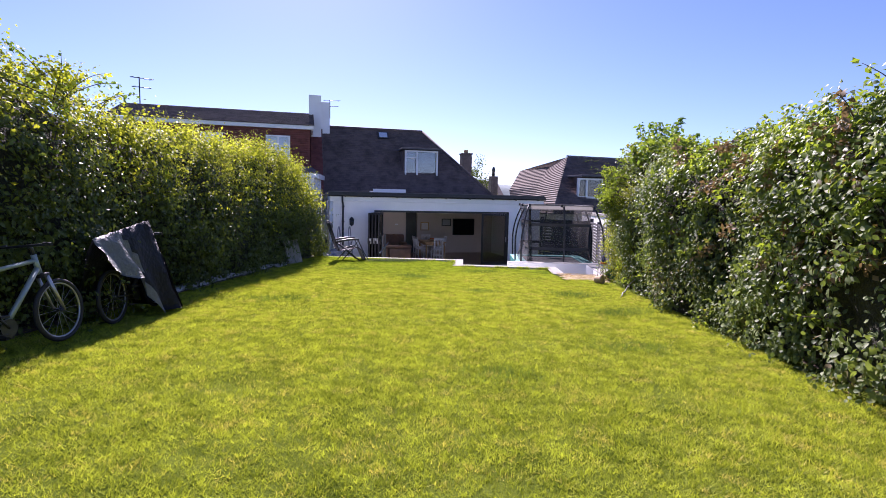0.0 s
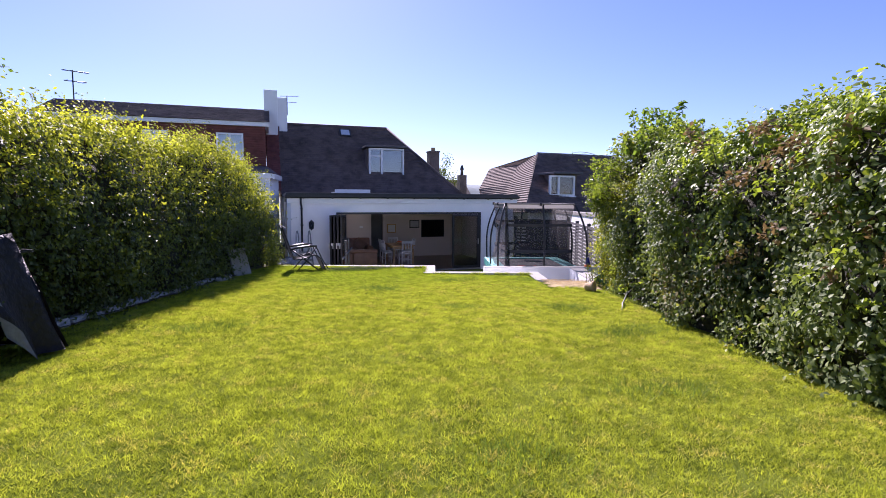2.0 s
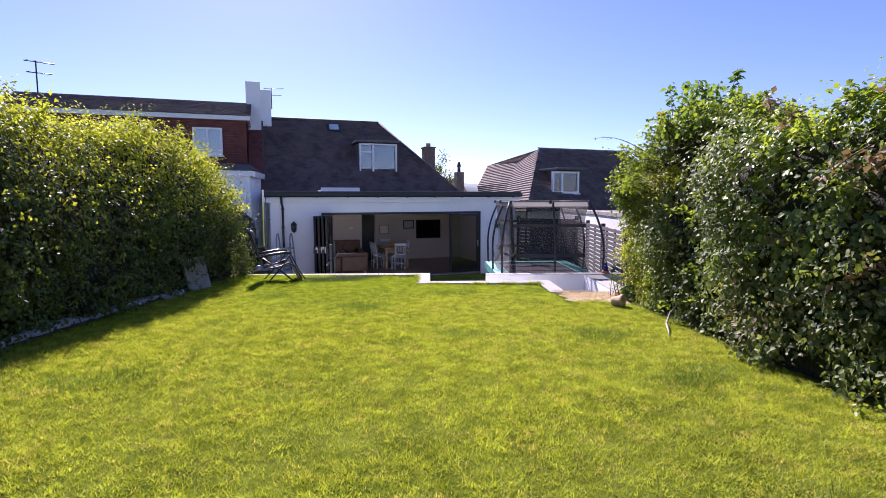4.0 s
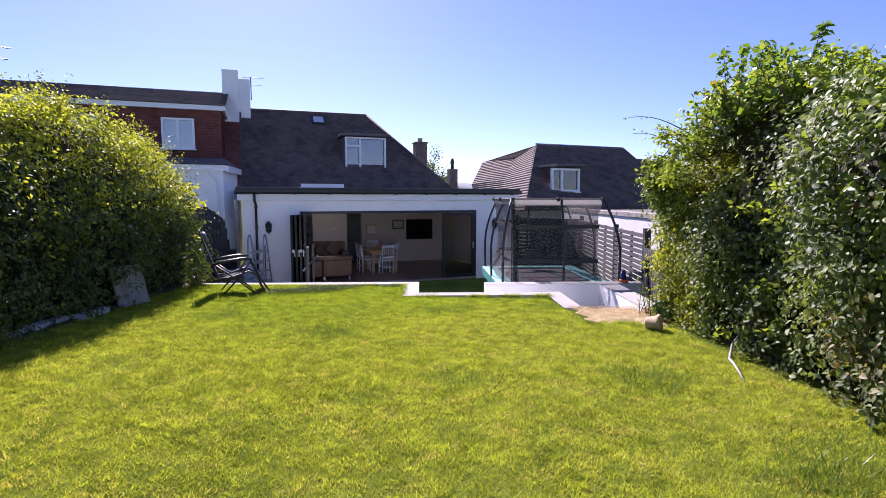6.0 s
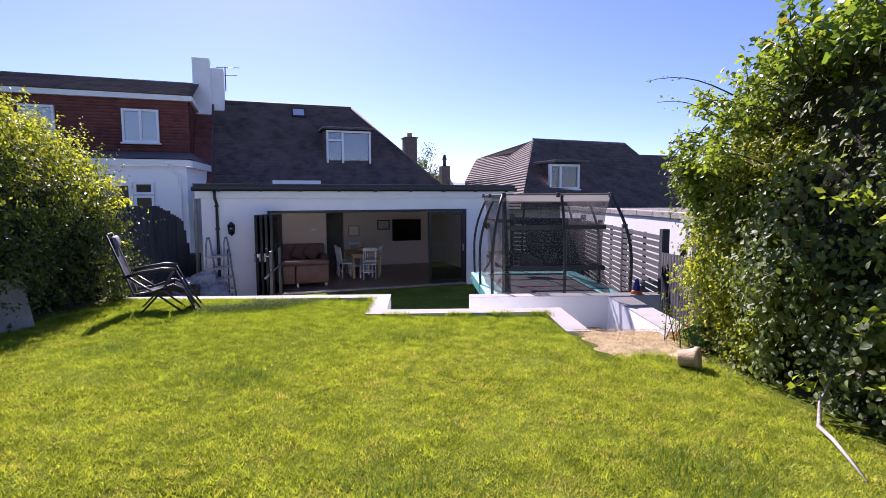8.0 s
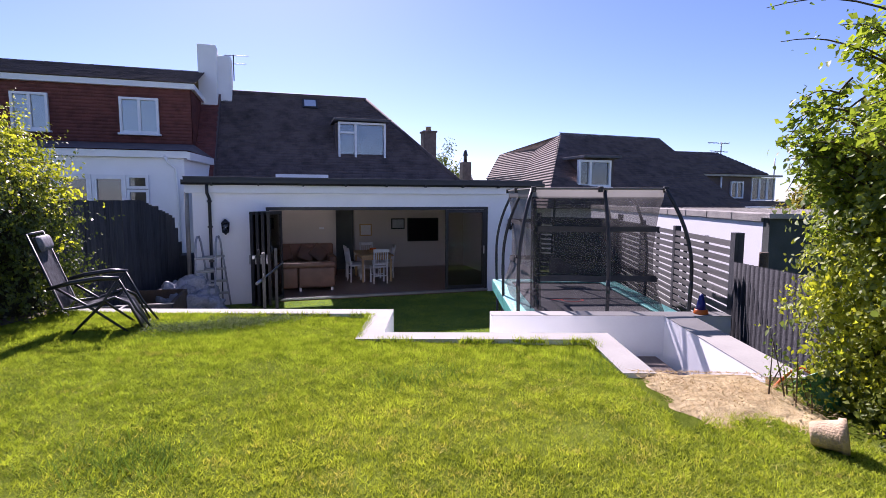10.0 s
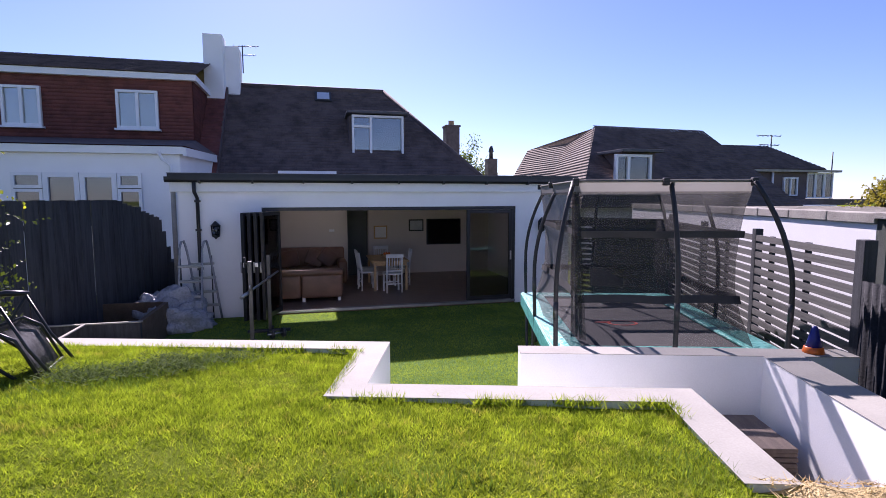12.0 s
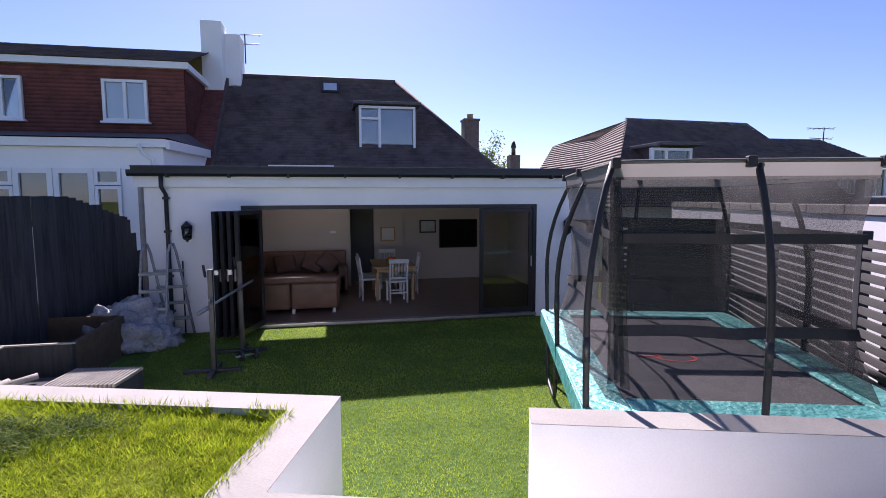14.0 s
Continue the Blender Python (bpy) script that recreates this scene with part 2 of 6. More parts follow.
# distance haze is put into the hill's pale bluish colour
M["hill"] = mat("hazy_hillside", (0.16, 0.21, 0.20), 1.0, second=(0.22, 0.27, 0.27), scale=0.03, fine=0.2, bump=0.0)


# ---- mesh helpers ----
def quadbox(bm, x0, x1, y0, y1, z0, z1, m=None, bevel=0.0):
    vs = [bm.verts.new((x, y, z)) for x in (x0, x1) for y in (y0, y1) for z in (z0, z1)]
    if m is not None:
        for v in vs:
            v.co = m @ v.co
    idx = ((0, 1, 3, 2), (4, 6, 7, 5), (0, 4, 5, 1), (2, 3, 7, 6), (0, 2, 6, 4), (1, 5, 7, 3))
    fs = [bm.faces.new([vs[i] for i in f]) for f in idx]
    if bevel:
        es = list({e for f in fs for e in f.edges})
        bmesh.ops.bevel(bm, geom=es, offset=bevel, segments=2, affect='EDGES', profile=0.5)
    return bm


def boxm(x0, x1, y0, y1, z0, z1, bevel=0.0, m=None):
    return quadbox(bmesh.new(), x0, x1, y0, y1, z0, z1, m, bevel)


def tube(bm, pts, r, seg=8, caps=True):
    """A round tube along points; r may be one radius or one for each point."""
    pts = [Vector(p) for p in pts]
    rs = r if isinstance(r, (list, tuple)) else [r] * len(pts)
    rings = []
    side = None
    for i, p in enumerate(pts):
        d = (pts[min(i + 1, len(pts) - 1)] - pts[max(i - 1, 0)]).normalized()
        if side is None:
            side = d.orthogonal().normalized()
        side = (side - d * side.dot(d)).normalized()
        up = d.cross(side)
        rings.append([bm.verts.new(p + (side * math.cos(a) + up * math.sin(a)) * rs[i]) for a in [2 * math.pi * k / seg for k in range(seg)]])
    for a, b in zip(rings, rings[1:]):
        for k in range(seg):
            f = bm.faces.new((a[k], a[(k + 1) % seg], b[(k + 1) % seg], b[k]))
            f.smooth = True
    if caps:
        bm.faces.new(list(reversed(rings[0])))
        bm.faces.new(rings[-1])
    return bm


def tubem(pts, r, seg=8):
    return tube(bmesh.new(), pts, r, seg)


def lathe(profile, seg=20):
    """A turned solid from (radius, height) pairs."""
    bm = bmesh.new()
    rings = [[bm.verts.new((max(r, 0.001) * math.cos(2 * math.pi * k / seg), max(r, 0.001) * math.sin(2 * math.pi * k / seg), z)) for k in range(seg)] for r, z in profile]
    for a, b in zip(rings, rings[1:]):
        for k in range(seg):
            bm.faces.new((a[k], a[(k + 1) % seg], b[(k + 1) % seg], b[k])).smooth = True
    bm.faces.new(list(reversed(rings[0])))
    bm.faces.new(rings[-1])
    return bm


def prism(poly, z0, z1, bevel=0.0):
    """An upright solid on an outline, given anticlockwise."""
    bm = bmesh.new()
    lo = [bm.verts.new((x, y, z0)) for x, y in poly]
    hi = [bm.verts.new((x, y, z1)) for x, y in poly]
    bm.faces.new(list(reversed(lo)))
    top = bm.faces.new(hi)
    for i in range(len(poly)):
        j = (i + 1) % len(poly)
        bm.faces.new((lo[i], lo[j], hi[j], hi[i]))
    if bevel:
        bmesh.ops.bevel(bm, geom=list(top.edges), offset=bevel, segments=2, affect='EDGES', profile=0.5)
    return bm


def solid(faces_pts, thick=0.0):
    """A mesh from a few polygons, made solid downwards when thick is given."""
    bm = bmesh.new()
    for pts in faces_pts:
        bm.faces.new([bm.verts.new(p) for p in pts])
    bmesh.ops.remove_doubles(bm, verts=bm.verts, dist=1e-4)
    bmesh.ops.recalc_face_normals(bm, faces=bm.faces)
    if thick:
        bmesh.ops.solidify(bm, geom=bm.faces, thickness=thick)
    return bm


def finish(name, bm, material):
    me = bpy.data.meshes.new(name)
    bmesh.ops.recalc_face_normals(bm, faces=bm.faces)
    bm.to_mesh(me)
    bm.free()
    for mm in (material if isinstance(material, (list, tuple)) else [material]):
        me.materials.append(mm)
    return me


def part(name, bm, material, parent, label="", m=None):
    ob = new(name, finish(name, bm, material))
    ob.parent = parent
    if m is not None:
        ob.matrix_basis = m
    return tagged(ob, label)


def piece(name, me, parent, m):
    ob = new(name, me)
    ob.parent = parent
    ob.matrix_basis = m
    return ob


def thing(name, label, category, m=None, group="", kind=""):
    ob = new(name)
    ob.empty_display_size = 0.1
    if m is not None:
        ob.matrix_basis = m
    return tagged(ob, label, category, group, kind)


def single(name, bm, material, label, category, m=None, group="", kind=""):
    ob = new(name, finish(name, bm, material))
    if m is not None:
        ob.matrix_basis = m
    return tagged(ob, label, category, group, kind)


def fixed(name, bm, material, m=None, label="", category=""):
    return single(name, bm, material, label, category, m, kind="structure")


def raw(name, verts, faces, material, smooth=False):
    """A large mesh from arrays of triangles or quads."""
    me = bpy.data.meshes.new(name)
    verts = np.asarray(verts, dtype=np.float32)
    faces = np.asarray(faces, dtype=np.int32)
    k = faces.shape[1]
    me.vertices.add(len(verts))
    me.vertices.foreach_set("co", verts.ravel())
    me.loops.add(faces.size)
    me.loops.foreach_set("vertex_index", faces.ravel())
    me.polygons.add(len(faces))
    me.polygons.foreach_set("loop_start", np.arange(0, faces.size, k, dtype=np.int32))
    if smooth:
        me.polygons.foreach_set("use_smooth", np.ones(len(faces), dtype=bool))
    me.update(calc_edges=True)
    me.validate()
    me.materials.append(material)
    return me


def leaves(rng, centers, normals, size, droop=0.3, spread=0.9, ovate=False):
    """Pointed folded leaves at the centres and roughly along the normals; ovate ones are broader, with a bent midrib."""
    n = len(centers)
    nn = normals + rng.normal(0, spread, (n, 3)) * 0.6
    nn /= np.linalg.norm(nn, axis=1)[:, None] + 1e-9
    d = rng.normal(0, 1, (n, 3))
    d[:, 2] -= droop * 2
    d -= nn * np.sum(d * nn, axis=1)[:, None]
    d /= np.linalg.norm(d, axis=1)[:, None] + 1e-9
    s = np.cross(nn, d)
    L = (size * rng.uniform(0.6, 1.35, n))[:, None]
    W = L * rng.uniform(0.5, 0.8, n)[:, None] * 0.5
    if ovate:
        low, high = centers + d * L * 0.25, centers + d * L * 0.62 - nn * L * 0.03
        v = np.stack([centers, low + s * W * 0.9 + nn * W * 0.25, high + s * W * 0.85 + nn * W * 0.2, centers + d * L - nn * L * 0.16, high - s * W * 0.85 + nn * W * 0.2, low - s * W * 0.9 + nn * W * 0.25, centers + d * L * 0.45], axis=1).reshape(-1, 3)
        i = np.arange(n)[:, None] * 7
        f = np.concatenate([i + np.array([q]) for q in ((0, 1, 6), (1, 2, 6), (2, 3, 6), (3, 4, 6), (4, 5, 6), (5, 0, 6))])
        return v, f
    base = centers
    tip = base + d * L - nn * L * 0.12
    mid = base + d * L * 0.45
    a = mid + s * W + nn * W * 0.3
    b = mid - s * W + nn * W * 0.3
    v = np.stack([base, a, tip, b], axis=1).reshape(-1, 3)
    i = np.arange(n)[:, None] * 4
    f = np.concatenate([i + np.array([[0, 1, 2]]), i + np.array([[0, 2, 3]])])
    return v, f


def shoots(rng, c, nor, size, per, length, droop, outward):
    """Leafy shoots that start at c: the leaves' centres, normals and sizes."""
    m = len(c)
    d = rng.normal(0, 1, (m, 3))
    d += nor * outward + np.array((0, 0, -droop))
    d /= np.linalg.norm(d, axis=1)[:, None]
    L = (length * rng.uniform(0.4, 1.3, m))[:, None]
    f = (np.arange(per)[None, :] + rng.random((m, per))) / per
    run = (L * f)[:, :, None]
    p = c[:, None, :] + d[:, None, :] * run + rng.normal(0, 0.3, (m, per, 3)) * size
    p[:, :, 2] -= droop * 0.9 * run[:, :, 0] ** 2
    nn = nor[:, None, :] + rng.normal(0, 0.35, (m, 1, 3)) + np.zeros((m, per, 3))
    return p.reshape(-1, 3), nn.reshape(-1, 3), (size * (1.2 - 0.5 * f)).reshape(-1)


# ---- ground and garden levels ----
def grid_sheet(u0, u1, v0, v1, nu, nv, zf):
    bm = bmesh.new()
    g = [[bm.verts.new((u0 + (u1 - u0) * i / nu, v0 + (v1 - v0) * j / nv, zf(u0 + (u1 - u0) * i / nu, v0 + (v1 - v0) * j / nv))) for j in range(nv + 1)] for i in range(nu + 1)]
    for i in range(nu):
        for j in range(nv):
            bm.faces.new((g[i][j], g[i + 1][j], g[i + 1][j + 1], g[i][j + 1])).smooth = True
    return bm


def bumpy(u, v):
    return lawn_z(u, v) + 0.018 * noise.noise(Vector((u * 0.6, v * 0.6, 0))) + 0.008 * noise.noise(Vector((u * 2.3, v * 2.3, 4)))


lawn = thing("ground", "sunlit mown back lawn with worn yellow patches", "lawn", G, kind="structure")
bm = grid_sheet(-12, 0.22, -14, 15.06, 30, 60, bumpy)
part("lawn_soil", bm, M["soil"], lawn)
bm = grid_sheet(0.22, 2.46, -14, 13.95, 8, 60, bumpy)
part("lawn_soil", bm, M["soil"], lawn)
bm = grid_sheet(2.46, 12, -14, 12.92, 24, 60, bumpy)
part("lawn_soil", bm, M["soil"], lawn)
far = fixed("ground_far", boxm(-400, 400, -300, 600, -1.75, PATIO - 0.02), M["soil"], label="low open ground round the houses", category="ground")
patio = fixed("patio", boxm(-3.2, 14.0, 12.2, 20.66, PATIO - 0.015, PATIO), M["turf"], label="artificial grass laid on the sunken patio", category="artificial grass")

# retaining walls and their flat copings
wall_left = fixed("retaining_wall", prism([(-8.2, 15.06), (0.2, 15.06), (0.2, 13.95), (2.46, 13.95), (2.46, 12.95), (2.70, 12.95), (2.70, 14.18), (0.43, 14.18), (0.43, 15.28), (-8.2, 15.28)], PATIO - 0.3, CAP - 0.004), M["render"], G, "white rendered wall that holds back the lawn", "retaining wall")
cap_left = fixed("coping", prism([(-8.2, 15.04), (0.18, 15.04), (0.18, 13.93), (2.44, 13.93), (2.44, 12.946), (2.704, 12.946), (2.704, 14.184), (0.434, 14.184), (0.434, 15.284), (-8.2, 15.284)], CAP - 0.004, CAP, 0.001), M["cap"], G, "pale painted coping along the lawn wall", "coping")
wall_right = fixed("retaining_wall_low", prism([(1.60, 14.98), (3.62, 14.98), (3.51, 12.87), (3.83, 12.84), (3.94, 14.98), (4.40, 14.98), (4.40, 15.20), (1.60, 15.20)], PATIO - 0.3, CAP - 0.004), M["render"], G, "white rendered wall beside the garden steps", "retaining wall")
cap_right = fixed("coping_low", prism([(1.596, 14.976), (3.614, 14.976), (3.506, 12.866), (3.834, 12.836), (3.946, 14.976), (4.404, 14.976), (4.404, 15.204), (1.596, 15.204)], CAP - 0.004, CAP, 0.001), M["cap"], G, "pale painted coping beside the steps", "coping")

# way down between the two walls
for i in range(3):
    v0 = 12.97 + i * 0.30
    fixed("step", boxm(2.71, 3.52, v0, v0 + 0.30, PATIO - 0.1, CAP - 0.24 * (i + 1)), M["concrete"], G, "plain concrete garden step", "step")
stack = thing("board_stack", "neat stack of brown decking boards by the white wall", "boards", G @ pose(3.18, 14.46, PATIO))
for k in range(17):
    part("board", boxm(-0.34, 0.26, -0.30, 0.28, k * 0.036 + 0.002, k * 0.036 + 0.032, 0.003), M["deck"], stack, m=pose(0.006 * math.sin(k * 2.3), 0.008 * math.cos(k * 1.7), 0))

# ---- the house: flat-roofed rear extension ----
X0, X1 = 1.78, 9.95
OL, OR, OT = 3.28, 8.64, 0.77
FLOOR_Z = -1.34
fixed("wall_south", boxm(X0, OL, WALL_Y, WALL_Y + 0.3, PATIO - 0.2, 1.30), M["render"], label="white rendered rear wall", category="wall")
fixed("wall_south_pier", boxm(OR, X1, WALL_Y, WALL_Y + 0.3, PATIO - 0.2, 1.30), M["render"], label="white rendered rear wall", category="wall")
fixed("wall_south_lintel", boxm(OL, OR, WALL_Y, WALL_Y + 0.3, OT, 1.30), M["render"], label="white rendered wall above the wide opening", category="wall")
fixed("wall_west", boxm(X0, X0 + 0.28, WALL_Y + 0.3, 26.6, PATIO - 0.2, 1.30), M["render"], label="white rendered side wall", category="wall")
fixed("wall_east", boxm(X1 - 0.28, X1, WALL_Y + 0.3, 26.6, PATIO - 0.2, 1.30), M["render"], label="white rendered side wall", category="wall")
fixed("floor", boxm(X0 + 0.28, X1 - 0.28, WALL_Y + 0.02, 27.5, FLOOR_Z - 0.12, FLOOR_Z), M["wood"], label="brown wooden floor indoors", category="floor")
fixed("wall_north", boxm(X0, X1, 25.6, 25.8, FLOOR_Z, 1.15), M["inner"], label="beige painted back wall of the room", category="wall")
# ceiling with a rooflight opening
SK = (3.62, 4.66, 23.1, 24.32)
bm = bmesh.new()
for a in ((X0 + 0.28, SK[0], WALL_Y + 0.3, 25.6), (SK[1], X1 - 0.28, WALL_Y + 0.3, 25.6), (SK[0], SK[1], WALL_Y + 0.3, SK[2]), (SK[0], SK[1], SK[3], 25.6)):
    quadbox(bm, *a, 1.12, 1.16)
fixed("ceiling", bm, M["white"], label="white ceiling with a square rooflight opening", category="ceiling")
bm = bmesh.new()
for a in ((X0 - 0.15, SK[0], WALL_Y - 0.10, 26.8), (SK[1], X1 + 0.15, WALL_Y - 0.10, 26.8), (SK[0], SK[1], WALL_Y - 0.10, SK[2]), (SK[0], SK[1], SK[3], 26.8)):
    quadbox(bm, *a, 1.30, 1.42)
fixed("flat_roof", bm, M["flat"], label="grey felt flat roof over the extension", category="roof")


# ---- roofs ----
def tiled(seed, foot, along, up, bounds, rise, gauge, width, lift=0.018, thick=0.016):
    """Overlapping tiles on a slope: foot is its lower corner, along and up are unit vectors, bounds(h) gives where a course at h begins and ends."""
    rng = np.random.default_rng(seed)
    foot, along, up = (np.array(a, dtype=float) for a in (foot, along, up))
    out = np.cross(along, up)
    vs, fs = [], []
    for c in range(int(rise / gauge) + 1):
        h = c * gauge
        a, b = bounds(h + gauge * 0.5)
        if b - a < 0.05:
            continue
        x = a - (width / 2 if c % 2 else 0)
        while x < b - 0.02:
            l, r = max(x, a) + 0.003, min(x + width, b) - 0.003
            if r - l > 0.03:
                e = lift + rng.uniform(0, 0.008)
                d = rng.uniform(-0.006, 0.006)
                q = [foot + along * l + up * (h + d) + out * e, foot + along * r + up * (h + d) + out * e, foot + along * r + up * (h + gauge * 1.15) + out * 0.004, foot + along * l + up * (h + gauge * 1.15) + out * 0.004]
                q += [q[0] - out * thick, q[1] - out * thick]
                k = len(vs)
                vs += q
                fs += [(k, k + 1, k + 2, k + 3), (k + 4, k + 5, k + 1, k)]
            x += width
    return vs, fs


def tile_part(name, seed, material, parent, *args, **kw):
    v, f = tiled(seed, *args, **kw)
    ob = new(name, raw(name, v, f, material))
    ob.parent = parent
    return tagged(ob, kind="stuff")


def unit(v):
    return tuple(Vector(v).normalized())


house = thing("house", "white rendered house under a brown tiled roof", "house", kind="structure")
RY, RZ, EY, EZ = 29.70, 4.84, 26.15, 1.32
RL, RR, HX = 1.62, 6.95, 10.0
slope = math.hypot(RY - EY, RZ - EZ)
bm = solid([[(RL, EY, EZ), (HX, EY, EZ), (RR, RY, RZ), (RL, RY, RZ)],
            [(HX, EY, EZ), (HX, 2 * RY - EY, EZ), (RR, RY, RZ)],
            [(RL, RY, RZ), (RR, RY, RZ), (HX, 2 * RY - EY, EZ), (RL, 2 * RY - EY, EZ)]])
part("roof", bm, M["roof"], house)
tile_part("roof_tiles", 3, M["roof"], house, (RL, EY, EZ), (1, 0, 0), unit((0, RY - EY, RZ - EZ)), lambda h: (0.0, HX - RL - (HX - RR) * h / slope), slope - 0.02, 0.135, 0.18)
part("ridge", tubem([(RL, RY, RZ + 0.01), (RR, RY, RZ + 0.01)], 0.09, 8), M["roof"], house)
part("hip", tubem([(RR, RY, RZ + 0.01), (HX, EY, EZ + 0.01)], 0.08, 8), M["roof"], house)
part("wall", boxm(1.62, 11.1, 26.4, 33.0, PATIO, 1.32), M["render"], house)


def window_unit(parent, x0, x1, y, z0, z1, lights, frame_w=0.07, depth=0.10, sill=True, m=None, name="window"):
    """A white framed window facing the garden; lights are the fractions where mullions stand."""
    w = part(name, boxm(x0, x1, y + depth * 0.6, y + depth * 0.75, z0, z1), M["glass"], parent, "glass pane with pale curtains behind", m)
    bm = bmesh.new()
    quadbox(bm, x0, x0 + frame_w, y, y + depth, z0, z1)
    quadbox(bm, x1 - frame_w, x1, y, y + depth, z0, z1)
    quadbox(bm, x0 + frame_w, x1 - frame_w, y, y + depth, z0, z0 + frame_w)
    quadbox(bm, x0 + frame_w, x1 - frame_w, y, y + depth, z1 - frame_w, z1)
    for f in lights:
        xm = x0 + (x1 - x0) * f
        quadbox(bm, xm - frame_w * 0.55, xm + frame_w * 0.55, y + 0.002, y + depth - 0.002, z0 + frame_w, z1 - frame_w)
    part("window_frame", bm, M["white"], w, "white plastic frame")
    if sill:
        part("window_sill", boxm(x0 - 0.05, x1 + 0.05, y - 0.07, y + depth, z0 - 0.06, z0 - 0.003, 0.008), M["white"], w)
    return w


# dormer in the main roof
dormer = part("dormer", boxm(5.52, 7.36, 27.42, 29.2, 1.9, 3.60), M["roof"], house, "tile-clad dormer cheeks")
window_unit(house, 5.60, 7.28, 27.22, 2.30, 3.62, (0.36,), 0.07, 0.18)
part("dormer_transom", boxm(5.67, 6.17, 27.23, 27.33, 3.22, 3.29), M["white"], house)
part("dormer_roof", boxm(5.44, 7.44, 27.08, 29.0, 3.66, 3.74, 0.01), M["flat"], house)
# white backing added to brighten the pane like reflected sky and net curtains
part("dormer_room", boxm(5.62, 7.26, 27.44, 27.46, 2.3, 3.6), M["white"], house, "white backing for reflected sky and net curtains")
# small rooflight in the slope
ang = math.degrees(math.atan2(RZ - EZ, RY - EY))
rl = part("rooflight", boxm(-0.28, 0.28, -0.26, 0.26, 0.0, 0.07, 0.01), M["darkmetal"], house, "small tilted rooflight", pose(4.78, 29.33, 4.49, ang, 0, 0))
# white sheet added under the pane to brighten it
part("blind", boxm(-0.21, 0.21, -0.19, 0.19, 0.071, 0.073), M["white"], rl)
# the sky's reflection in the glass is put into this bluish-white colour
M["rooflight_pane"] = mat("sky_reflection_pane", (0.55, 0.60, 0.68), 0.1, vary=0.1, bump=0.0)
part("pane", boxm(-0.21, 0.21, -0.19, 0.19, 0.076, 0.082), M["rooflight_pane"], rl, "opaque pane with the sky's reflection in its pale colour")
# chimney of the right side, behind the roof
ch = part("chimney", boxm(9.88, 10.46, 31.6, 32.2, 1.0, 3.92, 0.015), M["brick"], house, "brown brick chimney stack")
part("chimney_crown", boxm(9.84, 10.50, 31.56, 32.24, 3.92, 4.0, 0.015), M["brick"], ch)
part("pot", lathe([(0.13, 0), (0.12, 0.18), (0.14, 0.2)], 12), M["terracotta"], ch, m=pose(10.17, 31.9, 4.0))

# gutter, fascia, downpipe of the extension
ext = thing("roof_edge_trim", "black gutter and white fascia along the flat roof", "gutter", kind="structure")
part("fascia", boxm(X0 - 0.12, X1 + 0.12, WALL_Y - 0.10, WALL_Y - 0.002, 1.08, 1.29, 0.006), M["white"], ext, "white fascia board")
prof = [(-0.22, 1.36), (-0.22, 1.30), (-0.19, 1.255), (-0.14, 1.255), (-0.105, 1.30), (-0.105, 1.36)]
bm = bmesh.new()
a = [bm.verts.new((X0 - 0.18, WALL_Y + y, z)) for y, z in prof]
b = [bm.verts.new((X1 + 0.16, WALL_Y + y, z)) for y, z in prof]
for i in range(len(prof) - 1):
    bm.faces.new((a[i], b[i], b[i + 1], a[i + 1]))
bm.faces.new(a)
bm.faces.new(list(reversed(b)))
part("gutter", bm, M["black"], ext, "black half-round gutter")
part("drip_edge", boxm(X0 - 0.16, X1 + 0.16, WALL_Y - 0.11, WALL_Y + 0.05, 1.422, 1.436, 0.003), M["flat"], ext, "pale roof edge trim")
part("kerb_line", boxm(X0 - 0.15, X1 + 0.15, WALL_Y - 0.105, WALL_Y - 0.02, 1.362, 1.418), M["black"], ext)
for k in range(9):
    part("bracket", boxm(X0 + 0.4 + k * 0.95, X0 + 0.43 + k * 0.95, WALL_Y - 0.235, WALL_Y - 0.10, 1.235, 1.30), M["black"], ext)
dp = thing("downpipe", "black round plastic downpipe on the white wall", "downpipe", kind="structure")
part("pipe", tubem([(2.10, WALL_Y - 0.17, 1.26), (2.10, WALL_Y - 0.17, 1.08), (2.13, WALL_Y - 0.06, 0.96), (2.13, WALL_Y - 0.06, PATIO + 0.12), (2.13, WALL_Y - 0.2, PATIO + 0.03)], 0.034, 12), M["black"], dp)
for z in (0.9, 0.35, -0.4, -1.0):
    part("clip", boxm(2.08, 2.18, WALL_Y - 0.10, WALL_Y, z - 0.02, z + 0.02, 0.004), M["black"], dp)

# ---- attached house on the west side ----
nh = thing("neighbour_house", "attached house with red hung tiles over white walls", "house", kind="structure")
part("wall", boxm(-7.4, 1.15, 24.05, 30, PATIO, 2.02), M["render"], nh)
part("wall_return", prism([(1.15, 24.05), (1.50, 26.2), (1.50, 30), (1.15, 30)], PATIO, 2.02), M["render"], nh)
part("eave_board", boxm(-9, 1.25, 23.90, 24.02, 2.02, 2.20, 0.005), M["white"], nh)
bm = prism([(1.25, 23.90), (1.33, 23.90), (1.66, 26.3), (1.58, 26.3)], 1.98, 2.18)
part("eave_board_side", bm, M["white"], nh)
bm = solid([[(-9, 23.85, 2.22), (1.30, 23.85, 2.22), (1.05, 26.6, 2.62), (-9, 26.6, 2.62)], [(1.30, 23.85, 2.22), (1.68, 26.6, 2.16), (1.05, 26.6, 2.62)]])
part("lower_roof", bm, M["roof"], nh)
part("upper_wall", boxm(-7.2, 1.02, 26.60, 28.9, 2.3, 4.42), M["redtile"], nh)
